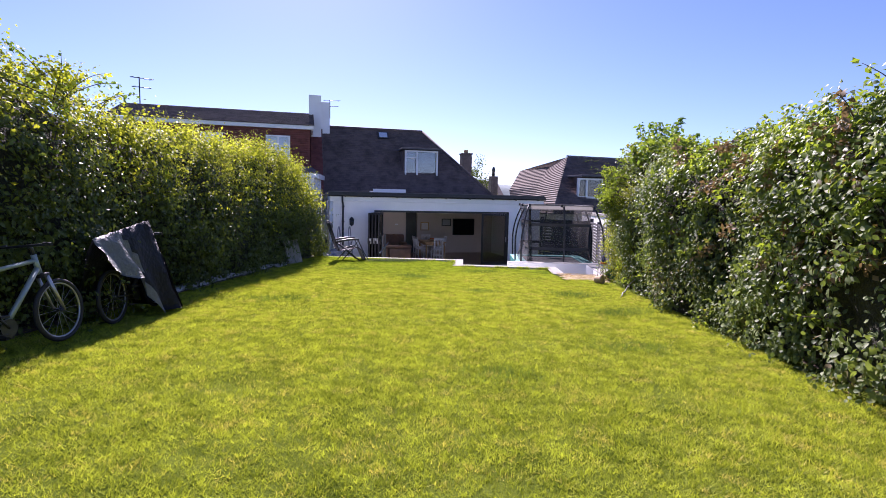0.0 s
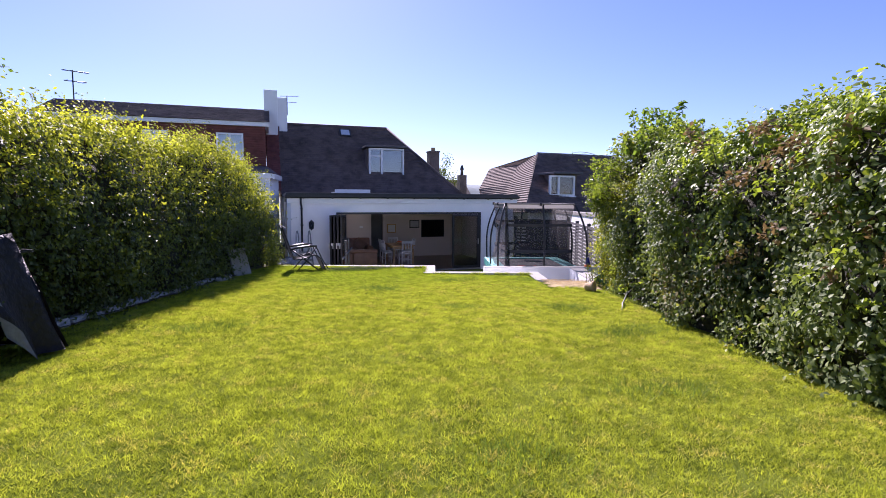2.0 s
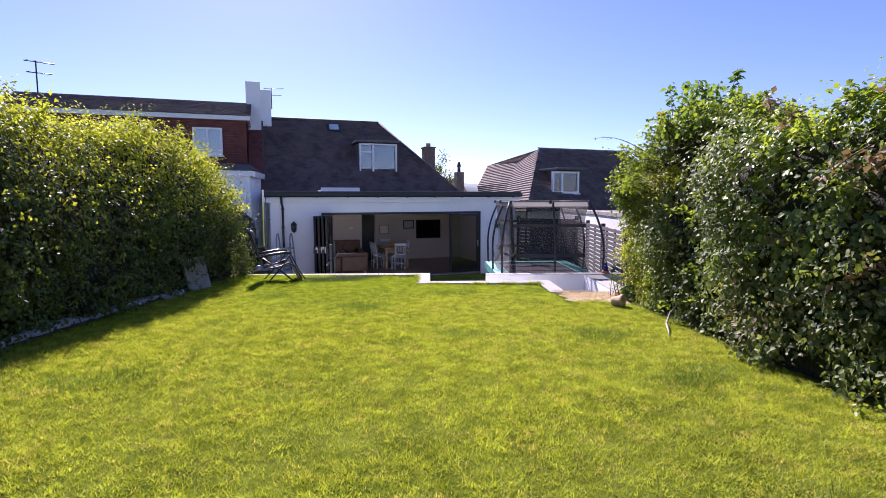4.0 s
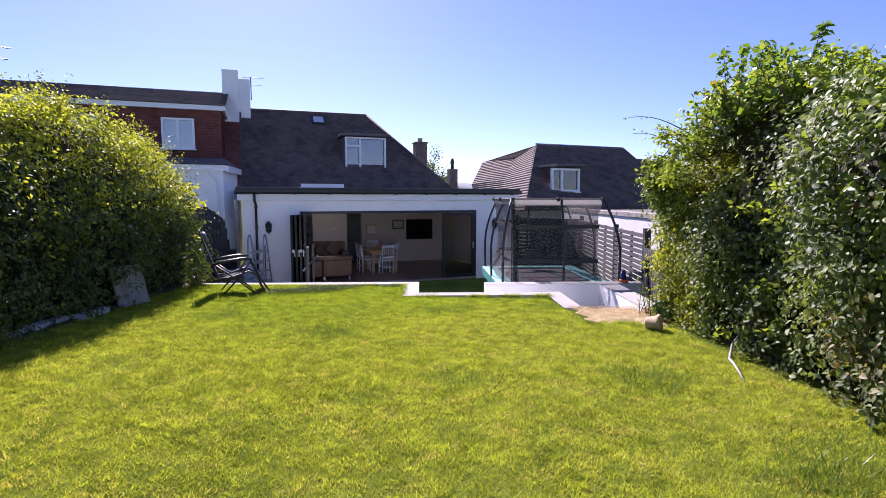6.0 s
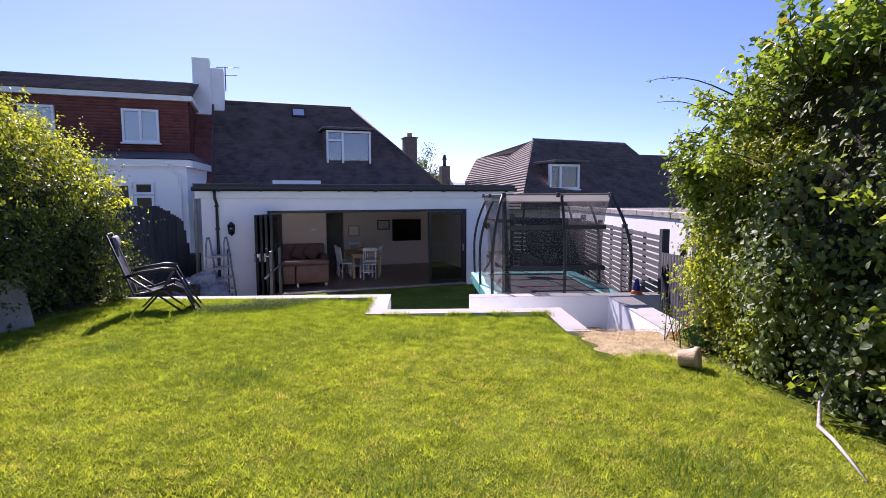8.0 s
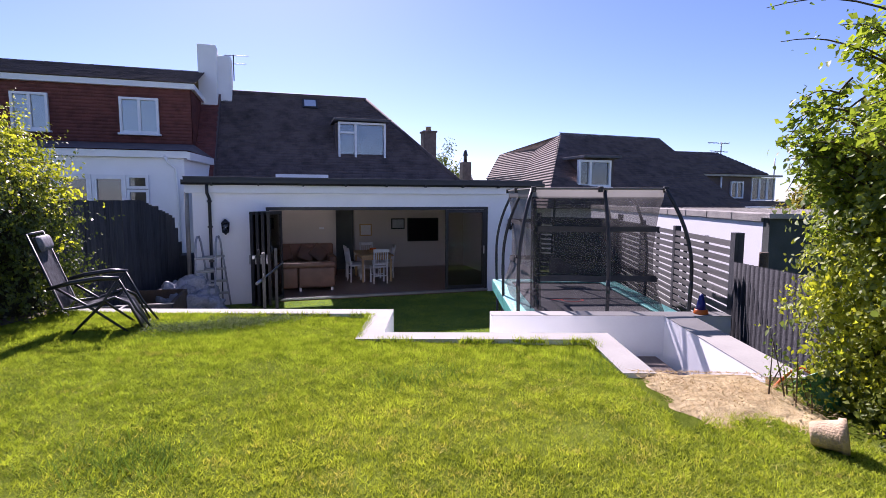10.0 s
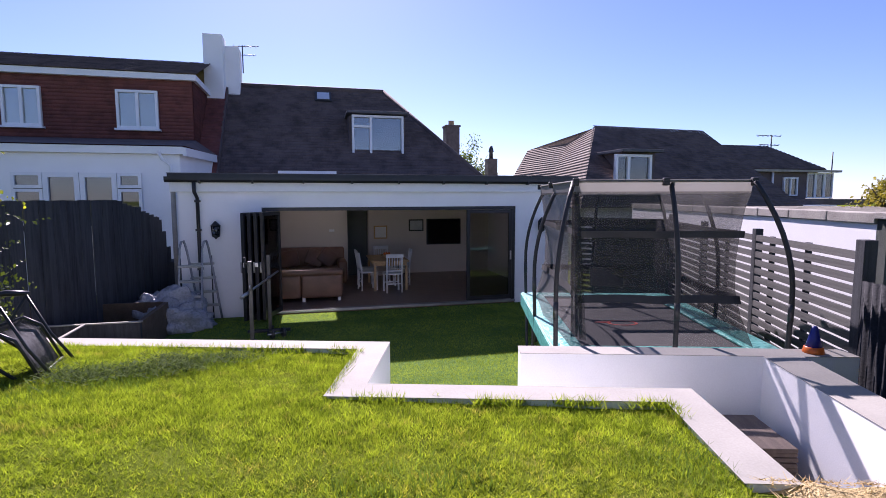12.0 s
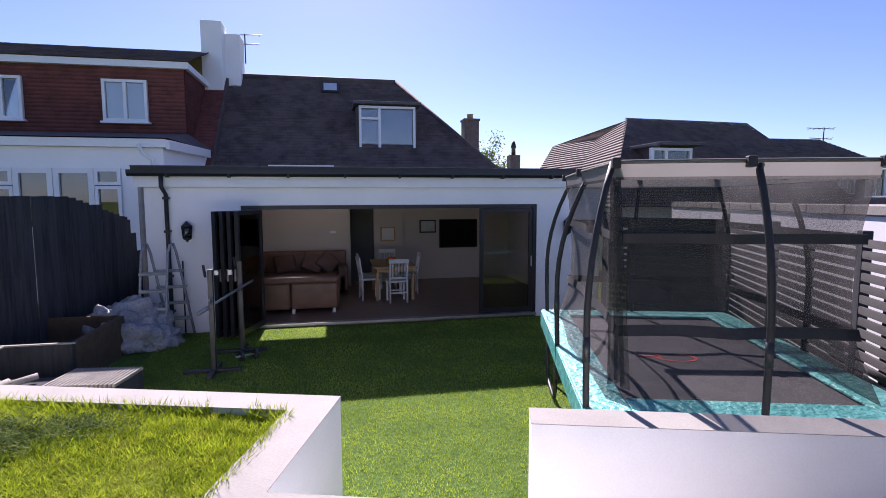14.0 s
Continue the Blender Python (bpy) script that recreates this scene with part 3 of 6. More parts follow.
tile_part("hung_tiles", 5, M["redtile"], nh, (-7.2, 26.59, 2.42), (1, 0, 0), (0, 0, 1), lambda h: (0.0, 8.22), 1.95, 0.10, 0.165, lift=0.014)
tile_part("hung_tiles", 6, M["redtile"], nh, (1.03, 26.6, 2.42), (0, 1, 0), (0, 0, 1), lambda h: (0.0, 2.3), 1.95, 0.10, 0.165, lift=0.014)
part("upper_fascia", boxm(-7.4, 1.16, 26.42, 26.56, 4.28, 4.45, 0.006), M["white"], nh)
part("upper_fascia_side", boxm(1.06, 1.16, 26.57, 29.0, 4.28, 4.45, 0.006), M["white"], nh)
bm = solid([[(-7.5, 26.38, 4.46), (1.20, 26.38, 4.46), (1.20, 29.0, 5.36), (-7.3, 29.0, 5.36)], [(-7.3, 29.0, 5.36), (1.20, 29.0, 5.36), (1.20, 33, 3.5), (-7.5, 33, 3.5)]])
part("upper_roof", bm, M["roof"], nh)
tile_part("upper_tiles", 8, M["roof"], nh, (-7.4, 26.38, 4.465), (1, 0, 0), unit((0, 2.62, 0.90)), lambda h: (0.0, 8.6), 2.75, 0.135, 0.18)
# slope of the old roof between dormer cheek and chimney
sl = unit((0, RY - EY, RZ - EZ))
part("side_slope", solid([[(1.04, EY, EZ + 0.25), (RL, EY, EZ + 0.25), (RL, 29.6, 4.98), (1.04, 29.6, 4.98)]]), M["redtile"], nh)
tile_part("side_tiles", 9, M["redtile"], nh, (1.05, EY, EZ + 0.255), (1, 0, 0), sl, lambda h: (0.0, 0.57), slope - 0.05, 0.135, 0.18)
part("verge", boxm(-0.03, 0.03, 0, slope, 0, 0.16), M["roof"], nh, m=pose(RL, EY, EZ + 0.02, ang, 0, 0))
window_unit(nh, -0.93, 0.13, 26.46, 2.90, 3.96, (0.5,), 0.07, 0.1)
window_unit(nh, -3.66, -2.74, 26.46, 2.90, 3.96, (0.5,), 0.07, 0.1)
window_unit(nh, -6.2, -5.2, 26.46, 2.90, 3.96, (0.5,), 0.07, 0.1)
for x, w in ((-0.93, 1.0), (-3.66, 0.86), (-6.2, 0.94)):
    part("curtain", boxm(x + 0.05, x + w, 26.550, 26.553, 2.95, 3.9), M["white"], nh)
nch = part("chimney", boxm(0.98, 1.58, 28.8, 29.6, 3.2, 6.28, 0.02), M["render"], nh, "white rendered chimney stack")
part("chimney_shoulder", boxm(1.40, 2.02, 29.3, 30.1, 3.6, 6.05, 0.02), M["render"], nch)
# ground-floor glazing
window_unit(nh, -2.42, -1.80, 23.98, 1.20, 1.56, (), 0.07, 0.1, False)
window_unit(nh, -2.42, -1.80, 23.98, 0.40, 1.18, (), 0.07, 0.1, False)
window_unit(nh, -1.79, -1.04, 23.98, -0.9, 1.56, (), 0.11, 0.1, False, name="door")
window_unit(nh, -1.03, -0.25, 23.98, -0.9, 1.56, (), 0.11, 0.1, False, name="door")
window_unit(nh, -0.24, 0.28, 23.98, 1.20, 1.56, (), 0.07, 0.1, False)
window_unit(nh, -0.24, 0.28, 23.98, 0.40, 1.18, (), 0.07, 0.1, False)
# dark sheet just off the wall, painted with the room's dimness
part("room_back", boxm(-2.4, 0.26, 24.043, 24.047, 0.4, 1.5), M["inner_dark"], nh, "flat panel darkened for the dim room behind the glass")
part("pipe", tubem([(0.72, 23.86, 2.08), (0.78, 23.86, 1.9), (0.95, 23.95, 1.75), (0.98, 23.97, 1.3), (0.98, 23.97, -1.3)], 0.035, 10), M["white"], nh)

# ---- house on the east side ----
eh = thing("neighbour_house_east", "house with weathered brown hipped roof and dormer", "house", kind="structure")
E0, E1 = (16.14, 30.4, 3.92), (22.1, 31.0, 3.92)
bm = solid([[(12.9, 25.6, 0.6), (22.9, 26.3, 0.6), E1, E0], [E1, (22.9, 26.3, 0.6), (24.0, 35.5, 0.6)], [E0, E1, (24.0, 35.5, 0.6), (14.19, 33.0, 3.14)]])
part("roof", bm, M["roof"], eh)
part("wall", prism([(13.4, 26.2), (25.5, 27.1), (25.5, 35), (13.4, 34)], PATIO, 0.62), M["render"], eh)

# ---- hedges ----
def hedge(name, label, u0, u1, v0, v1, top, seed, count, size, material, lit_material, core, face, curve, gaps, shape=lambda v, z: 0.0, base=lambda u, v: lawn_z(u, v), per=10, length=0.3, droop=0.5, outward=0.4, lit_from=lambda v: 0.68, ovate=False, loose=0.07, rough=0.20):
    """A clipped hedge: an uneven core, with the inner shade put into its dark colour, and leaves over the garden face,
    the top and the ends. face is the side (+1 or -1) that looks at the lawn.
    """
    rng = np.random.default_rng(seed)
    h = thing(name, label, "hedge", G)

    def wob(u, v, z):
        return shape(v, z) + rough * noise.noise(Vector((v * 0.9, z * 0.9, seed))) + 0.15 * noise.noise(Vector((v * 2.4, z * 2.4, seed + 9))) + 0.06 * noise.noise(Vector((v * 6, z * 6, seed + 4)))

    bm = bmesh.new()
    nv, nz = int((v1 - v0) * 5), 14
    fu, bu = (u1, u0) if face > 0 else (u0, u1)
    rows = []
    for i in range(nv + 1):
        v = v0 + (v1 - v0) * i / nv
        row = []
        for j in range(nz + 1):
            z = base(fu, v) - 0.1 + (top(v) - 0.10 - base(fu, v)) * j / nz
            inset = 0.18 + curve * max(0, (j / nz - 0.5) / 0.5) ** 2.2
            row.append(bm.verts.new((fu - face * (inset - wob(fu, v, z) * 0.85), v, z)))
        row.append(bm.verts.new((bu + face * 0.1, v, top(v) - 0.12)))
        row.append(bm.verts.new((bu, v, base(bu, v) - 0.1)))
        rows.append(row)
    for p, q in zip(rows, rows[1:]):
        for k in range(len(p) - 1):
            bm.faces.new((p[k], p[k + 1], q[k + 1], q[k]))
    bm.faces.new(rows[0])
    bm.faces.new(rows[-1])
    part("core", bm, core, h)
    # leaves
    n = count // per
    kind = rng.random(n)
    v = rng.uniform(v0 - 0.1, v1 + 0.1, n)
    tops = np.array([top(a) for a in v])
    lo = np.array([base(fu, a) for a in v])
    r = rng.random(n)
    z = lo + (tops - lo) * (1 - (1 - r) ** 1.0)
    u = np.full(n, fu)
    nor = np.zeros((n, 3))
    nor[:, 0] = face
    nor[:, 2] = 0.35
    wobs = np.array([wob(fu, a, b) for a, b in zip(v, z)])
    depth = rng.exponential(loose, n) - loose * 0.8
    round_top = np.clip((z - lo) / (tops - lo) * 2 - 1, 0, 1)
    u = fu - face * (depth - wobs + curve * round_top ** 2.2)
    nor[:, 2] = 0.35 + 0.7 * round_top
    istop = kind < 0.26
    uu = rng.uniform(min(fu - face * curve * 0.8, bu), max(fu - face * curve * 0.8, bu), n)
    dome = 0.16 * np.array([noise.noise(Vector((a * 1.6, b * 1.6, seed + 3))) for a, b in zip(uu, v)])
    zt = tops - 0.10 + dome + rng.exponential(0.035, n) - 0.1 * np.abs((uu - (u0 + u1) / 2) / ((u1 - u0) / 2)) ** 4
    u = np.where(istop, uu, u)
    z = np.where(istop, zt, z)
    nor[istop] = (face * 0.2, 0, 1)
    isend = (kind > 0.26) & (kind < 0.26 + 0.5 * (u1 - u0) / (v1 - v0))
    endv = np.where(rng.random(n) < 0.85, v1, v0)
    w2 = np.array([0.14 * noise.noise(Vector((a * 1.4, b * 1.4, seed + 5))) for a, b in zip(uu, z)])
    v = np.where(isend, endv + (rng.exponential(0.06, n) * -1 + 0.08 + w2) * np.where(endv == v1, 1, -1), v)
    u = np.where(isend, uu, u)
    nor[isend] = (0, 1, 0.3)
    end_top, end_low = np.where(endv == v1, top(v1), top(v0)), np.where(endv == v1, base(fu, v1), base(fu, v0))
    z = np.where(isend, end_low + (z - lo) / (tops - lo) * (end_top - 0.05 - end_low), z)
    c = np.stack([u, v, z], axis=1)
    hole = np.array([noise.noise(Vector((b * 1.5, d * 0.9, seed + 20))) + 0.5 * noise.noise(Vector((b * 4, d * 3, seed + 22))) for b, d in zip(v, z)])
    stay = istop | isend | (rng.random(n) < np.clip(1.0 - gaps * np.clip(hole - 0.05, 0, 1), 0.12, 1))
    # leaves near the top and ends get the colour with sunlight in it
    lit_leaves = (istop | ((z - lo) / (tops - lo) + rng.normal(0, 0.14, n) > np.array([lit_from(a) for a in v])) | (isend & (rng.random(n) < 0.6)))
    for sel, mm in ((stay & ~lit_leaves, material), (stay & lit_leaves, lit_material)):
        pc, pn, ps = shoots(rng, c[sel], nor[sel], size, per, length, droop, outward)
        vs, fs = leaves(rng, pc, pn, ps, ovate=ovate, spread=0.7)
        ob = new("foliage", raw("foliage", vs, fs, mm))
        ob.parent = h
        tagged(ob, kind="stuff")
    return h


def smooth_step(x, knots):
    xs, ys = zip(*knots)
    return float(np.interp(x, xs, ys))


top_l = lambda v: smooth_step(v, [(-2, 2.62), (4, 2.55), (6, 2.38), (8, 2.1), (11, 2.1), (13.2, 2.22), (14.4, 2.08), (15.0, 1.85), (15.5, 1.6)]) + 0.08 * math.sin(v * 2.1)
top_r = lambda v: smooth_step(v, [(0, 2.2), (5, 2.15), (6, 2.12), (7, 2.10), (7.6, 2.08), (8.4, 1.95), (9.2, 1.88), (10.2, 2.2), (11.5, 2.38), (12.0, 2.15), (12.6, 1.6)]) + 0.07 * math.sin(v * 2.6)
hedge_l = hedge("hedge", "tall green hedge along a narrow border, its face in shade", -5.3, -3.55, -3, 15.3, top_l, 11, 180000, 0.054, M["leafL"], M["leafY"], M["hedge_core"], 1, 0.42, 1.4, per=13, length=0.44, droop=0.12, outward=0.5, lit_from=lambda v: 0.76 if v < 9.5 else 0.66, loose=0.10, rough=0.30)
hedge_r = hedge("climber_hedge", "tall hedge of glossy climbing leaves, sunlit along its top", 3.45, 4.6, -1, 12.3, top_r, 12, 125000, 0.056, M["leafR"], M["leafRY"], M["hedge_core"], -1, 0.3, 5.5, lambda v, z: -0.30 * min(1.0, max(0.0, (v - 11.3) / 0.5)) * min(1.0, max(0.0, 1.2 - z)) + 0.02 * math.exp(-((v - 11.9) / 0.5) ** 2) - 0.34 * math.exp(-((v - 10.5) / 0.6) ** 2) + 0.10 * math.exp(-((v - 9.0) / 0.6) ** 2) - 0.22 * math.exp(-((v - 7.4) / 0.5) ** 2) - 0.15 * math.exp(-((v - 4.5) / 0.5) ** 2), per=8, length=0.30, droop=0.9, outward=0.5, lit_from=lambda v: 0.70 if v < 9.3 else 0.93, ovate=True, loose=0.10, rough=0.34)

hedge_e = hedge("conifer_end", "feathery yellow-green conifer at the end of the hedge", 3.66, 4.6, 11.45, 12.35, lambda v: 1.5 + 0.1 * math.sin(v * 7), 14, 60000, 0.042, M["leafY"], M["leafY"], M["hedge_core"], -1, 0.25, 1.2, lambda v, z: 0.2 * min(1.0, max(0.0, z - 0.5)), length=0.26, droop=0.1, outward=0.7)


# ---- lawn grass ----
def blades(rng, pts, hmin, hmax, wide, lean):
    n = len(pts)
    a = rng.uniform(0, 2 * np.pi, n)
    h = rng.uniform(hmin, hmax, n)
    w = rng.uniform(0.6, 1.3, n) * wide
    side = np.stack([np.cos(a), np.sin(a), np.zeros(n)], 1) * w[:, None]
    b = rng.uniform(0, 2 * np.pi, n)
    off = np.stack([np.cos(b) * h * lean * rng.random(n), np.sin(b) * h * lean * rng.random(n), h], 1)
    v = np.stack([pts - side, pts + side, pts + off], 1).reshape(-1, 3)
    return v, np.arange(n * 3).reshape(-1, 3)


def lawn_points(rng, n, u0, u1, v0, v1):
    u, v = rng.uniform(u0, u1, n), rng.uniform(v0, v1, n)
    keep = np.where(u < 0.2, v < 15.05, np.where(u < 2.47, v < 13.94, v < 12.15 + 0.2 * np.sin(u * 7)))
    u, v = u[keep], v[keep]
    return u, v


rng = np.random.default_rng(21)
u, v = lawn_points(rng, 1450000, -3.5, 3.42, 1.0, 15.06)
lush = np.array([noise.noise(Vector((a * 0.55, b * 0.55, 7.0))) for a, b in zip(u, v)])
bare = np.array([noise.noise(Vector((a * 1.3, b * 1.3, 2.0))) for a, b in zip(u, v)])
keep = rng.random(len(u)) < np.clip(0.95 - 1.1 * np.clip(bare - 0.25, 0, 1), 0.2, 1)
u, v, lush = u[keep], v[keep], lush[keep]
z = np.array([bumpy(a, b) for a, b in zip(u, v)])
pts = np.stack([u, v, z - 0.004], 1)
vs, fs = blades(rng, pts, 0.010, 0.031, 0.0031, 1.9)
clump = np.array([noise.noise(Vector((a * 19, b * 19, 3.0))) for a, b in zip(u, v)])
hgt = 1 + 0.25 * np.clip(lush, 0, 1) + 0.7 * clump + 0.5 * np.exp(-((v - 13.6) / 0.5) ** 2) + 0.5 * np.exp(-((v - 14.8) / 0.4) ** 2)
vs = vs.reshape(-1, 3, 3)
vs[:, 2, 2] = pts[:, 2] + (vs[:, 2, 2] - pts[:, 2]) * hgt
near = v + rng.normal(0, 0.7, len(v)) > 12.2 + 0.8 * np.sin(u * 1.3)
M["longgrass"] = leaf_mat("greener_grass_blades", (0.075, 0.13, 0.010), (0.56, 0.67, 0.08), (1.1, 1.12, 0.42), 0.6, 0.42, 7.0, (0.46, 0.43, 0.12), 0.2, 0.06)
for sel, mm, label in ((~near, M["grass"], "short bright green lawn grass with yellowed patches"), (near, M["longgrass"], "longer greener grass at the end of the lawn")):
    q = vs[sel].reshape(-1, 3)
    grass = new("grass", raw("grass", q, np.arange(len(q)).reshape(-1, 3), mm))
    grass.matrix_basis = G
    tagged(grass, label, "grass", kind="stuff")
# blades that hang over the coping
ku = np.concatenate([rng.uniform(-6, 0.2, 2600), rng.normal(0.19, 0.02, 700), rng.uniform(0.2, 2.46, 1500), rng.normal(2.45, 0.02, 600)])
kv = np.concatenate([rng.normal(15.03, 0.025, 2600), rng.uniform(13.9, 15.0, 700), rng.normal(13.92, 0.025, 1500), rng.uniform(12.9, 13.9, 600)])
ez = np.array([noise.noise(Vector((a * 3, b * 3, 5.0))) for a, b in zip(ku, kv)])
ku, kv = ku[ez > -0.12], kv[ez > -0.12]
pts = np.stack([ku, kv, np.full(len(ku), CAP - 0.03)], 1)
evs, efs = blades(rng, pts, 0.035, 0.085, 0.004, 1.3)
edge = new("edge_grass", raw("edge_grass", evs, efs, M["longgrass"]))
edge.matrix_basis = G
tagged(edge, "ragged grass hanging over the pale coping", "grass", kind="stuff")
# rough dark tufts
n = 9
tu, tv = rng.uniform(-2.4, 3.0, n), rng.uniform(4.0, 14.6, n)
pu, pv = [], []
for a, b in list(zip(tu, tv)) + [(1.9, 6.35), (2.3, 6.4), (2.6, 8.3), (2.4, 8.2), (2.1, 10.0), (2.4, 9.9), (2.2, 9.7), (0.74, 9.75), (1.0, 12.9), (-1.6, 14.1), (-1.4, 14.25), (-1.2, 14.4), (-1.3, 14.1), (-1.0, 14.6), (-1.7, 14.35), (-0.9, 14.7), (2.3, 13.2), (2.5, 12.6)]:
    if (a < 0.2 and b < 14.95) or (a < 2.4 and b < 13.85) or b < 11.6:
        k = 260
        pu.append(a + rng.normal(0, 0.16, k))
        pv.append(b + rng.normal(0, 0.13, k))
pu, pv = np.concatenate(pu), np.concatenate(pv)
ok = np.where(pu < 0.2, pv < 15.03, np.where(pu < 2.45, pv < 13.92, pv < 12.0))
pu, pv = pu[ok], pv[ok]
pts = np.stack([pu, pv, np.array([bumpy(a, b) for a, b in zip(pu, pv)])], 1)
vs, fs = blades(rng, pts, 0.03, 0.085, 0.0035, 1.1)
M["tuft"] = leaf_mat("coarse_grass", (0.06, 0.12, 0.022), (0.27, 0.37, 0.07), (1.0, 1.05, 0.5), 0.4, 0.38, 2.0)
tufts = new("grass_tufts", raw("grass_tufts", vs, fs, M["tuft"]))
tufts.matrix_basis = G
tagged(tufts, "coarse dark green tufts growing in the lawn", "grass", kind="stuff")
# flattened grass by the coping
fu_, fv_ = [], []
for a, b, k in ((-1.6, 14.1, 900), (-1.35, 14.28, 900), (-1.1, 14.45, 900), (-1.25, 14.62, 600), (-0.85, 14.72, 700), (-1.9, 14.2, 400)):
    fu_.append(a + rng.normal(0, 0.15, k))
    fv_.append(np.minimum(b + rng.normal(0, 0.09, k), 14.98))
fu_, fv_ = np.concatenate(fu_), np.concatenate(fv_)
pts = np.stack([fu_, fv_, np.array([bumpy(a, b) for a, b in zip(fu_, fv_)]) + 0.042], 1)
vs, fs = blades(rng, pts, 0.008, 0.03, 0.0045, 4.5)
M["flatgrass"] = leaf_mat("flattened_grass", (0.03, 0.055, 0.016), (0.15, 0.205, 0.06), (1.0, 1.05, 0.6), 0.75, 0.15, 9.0, spec=0.04)
matted = new("matted_grass", raw("matted_grass", vs, fs, M["flatgrass"]))
matted.matrix_basis = G
tagged(matted, "flattened grey-green grass near the coping", "grass", kind="stuff")
# pile of the artificial grass
k = 150000
pts = np.stack([rng.uniform(2.2, 9.0, k), rng.uniform(13.6, 20.6, k), np.full(k, PATIO)], 1)
vs, fs = blades(rng, pts, 0.012, 0.03, 0.004, 0.8)
M["pile"] = leaf_mat("artificial_grass_blades", (0.09, 0.17, 0.02), (0.45, 0.56, 0.10), (1.1, 1.1, 0.45), 0.5, 0.5, 1.5)
pile = new("turf_pile", raw("turf_pile", vs, fs, M["pile"]))
tagged(pile, "short even pile of the artificial grass on the patio", "artificial grass", kind="stuff")

# straw-strewn bare ground by the steps
bm = grid_sheet(2.35, 3.45, 11.6, 12.97, 22, 26, lambda a, b: lawn_z(a, b) + 0.03 + 0.02 * noise.noise(Vector((a * 5, b * 5, 1))) - 0.12 * max(0, 12.25 + 0.35 * noise.noise(Vector((a * 2.5, b * 2.5, 8))) - b) - 0.2 * max(0, 2.72 - a + 0.06 * noise.noise(Vector((b * 4, 0, 2)))))
single("straw_patch", bm, M["sand"], "bare ground strewn with dry straw beside the steps", "bare ground", G, kind="structure")
k = 2600
pts = np.stack([rng.uniform(2.5, 3.5, k), rng.normal(12.6, 0.3, k).clip(11.8, 12.95), np.zeros(k)], 1)
pts[:, 2] = lawn_z(pts[:, 0], pts[:, 1]) + 0.05
vs, fs = blades(rng, pts, 0.004, 0.02, 0.004, 6.0)
M["strawb"] = leaf_mat("dry_straw", (0.38, 0.27, 0.11), (0.62, 0.48, 0.24), (1, 0.9, 0.6), 0.6, 0.2, 3.0)
st = new("straw", raw("straw", vs, fs, M["strawb"]))
st.matrix_basis = G
tagged(st, "loose dry straw on bare ground", "straw", kind="stuff")


# ---- trampoline ----
PAD = -0.55
TR = thing("trampoline", "rectangular trampoline with turquoise pads and black safety net", "trampoline", G)
TU0, TU1, TV0, TV1 = 2.0, 4.28, 15.62, 18.95
bm = bmesh.new()
for a in ((TU0, TU0 + 0.32, TV0, TV1), (TU1 - 0.32, TU1, TV0, TV1), (TU0 + 0.32, TU1 - 0.32, TV0, TV0 + 0.3), (TU0 + 0.32, TU1 - 0.32, TV1 - 0.3, TV1)):
    part("pad", boxm(a[0], a[1], a[2], a[3], PAD - 0.03, PAD, 0.012), M["teal"], TR, "turquoise vinyl safety pad")
for a in ((TU0 - 0.01, TU0 + 0.004, TV0, TV1), (TU1 - 0.004, TU1 + 0.01, TV0, TV1)):
    part("pad_skirt", boxm(a[0], a[1], a[2], a[3], PAD - 0.20, PAD - 0.012, 0.003), M["teal"], TR, "torn turquoise skirt")
part("jumping_mat", boxm(TU0 + 0.30, TU1 - 0.30, TV0 + 0.28, TV1 - 0.28, PAD - 0.05, PAD - 0.035), M["mat"], TR, "black woven jumping mat")
tr_frame = part("frame", tube(bmesh.new(), [(TU0 + 0.05, TV0 + 0.05, PAD - 0.06), (TU1 - 0.05, TV0 + 0.05, PAD - 0.06), (TU1 - 0.05, TV1 - 0.05, PAD - 0.06), (TU0 + 0.05, TV1 - 0.05, PAD - 0.06), (TU0 + 0.05, TV0 + 0.05, PAD - 0.06)], 0.025, 8), M["darkmetal"], TR)
for vv in (TV0 + 0.5, TV1 - 0.7):
    for s in (0, 1):
        uu = TU0 + 0.06 if s == 0 else TU1 - 0.06
        part("leg", tubem([(uu, vv - 0.4, PAD - 0.06), (uu, vv - 0.4, PATIO + 0.18), (uu, vv - 0.34, PATIO + 0.06), (uu, vv - 0.2, PATIO + 0.025), (uu, vv + 0.2, PATIO + 0.025), (uu, vv + 0.34, PATIO + 0.06), (uu, vv + 0.4, PATIO + 0.18), (uu, vv + 0.4, PAD - 0.06)], 0.022, 8), M["darkmetal"], TR)
TOP = 1.12


def pole_path(u, v, iu, iv):
    """A pole that bows outwards and curves in at its top by (iu, iv)."""
    out = []
    for k in range(13):
        f = k / 12
        z = PAD - 0.35 + (TOP - PAD + 0.35) * f
        c = max(0, (f - 0.45) / 0.55) ** 2
        out.append((u + iu * c - iu * 0.10 * math.sin(math.pi * f), v + iv * c - iv * 0.10 * math.sin(math.pi * f), z))
    return out


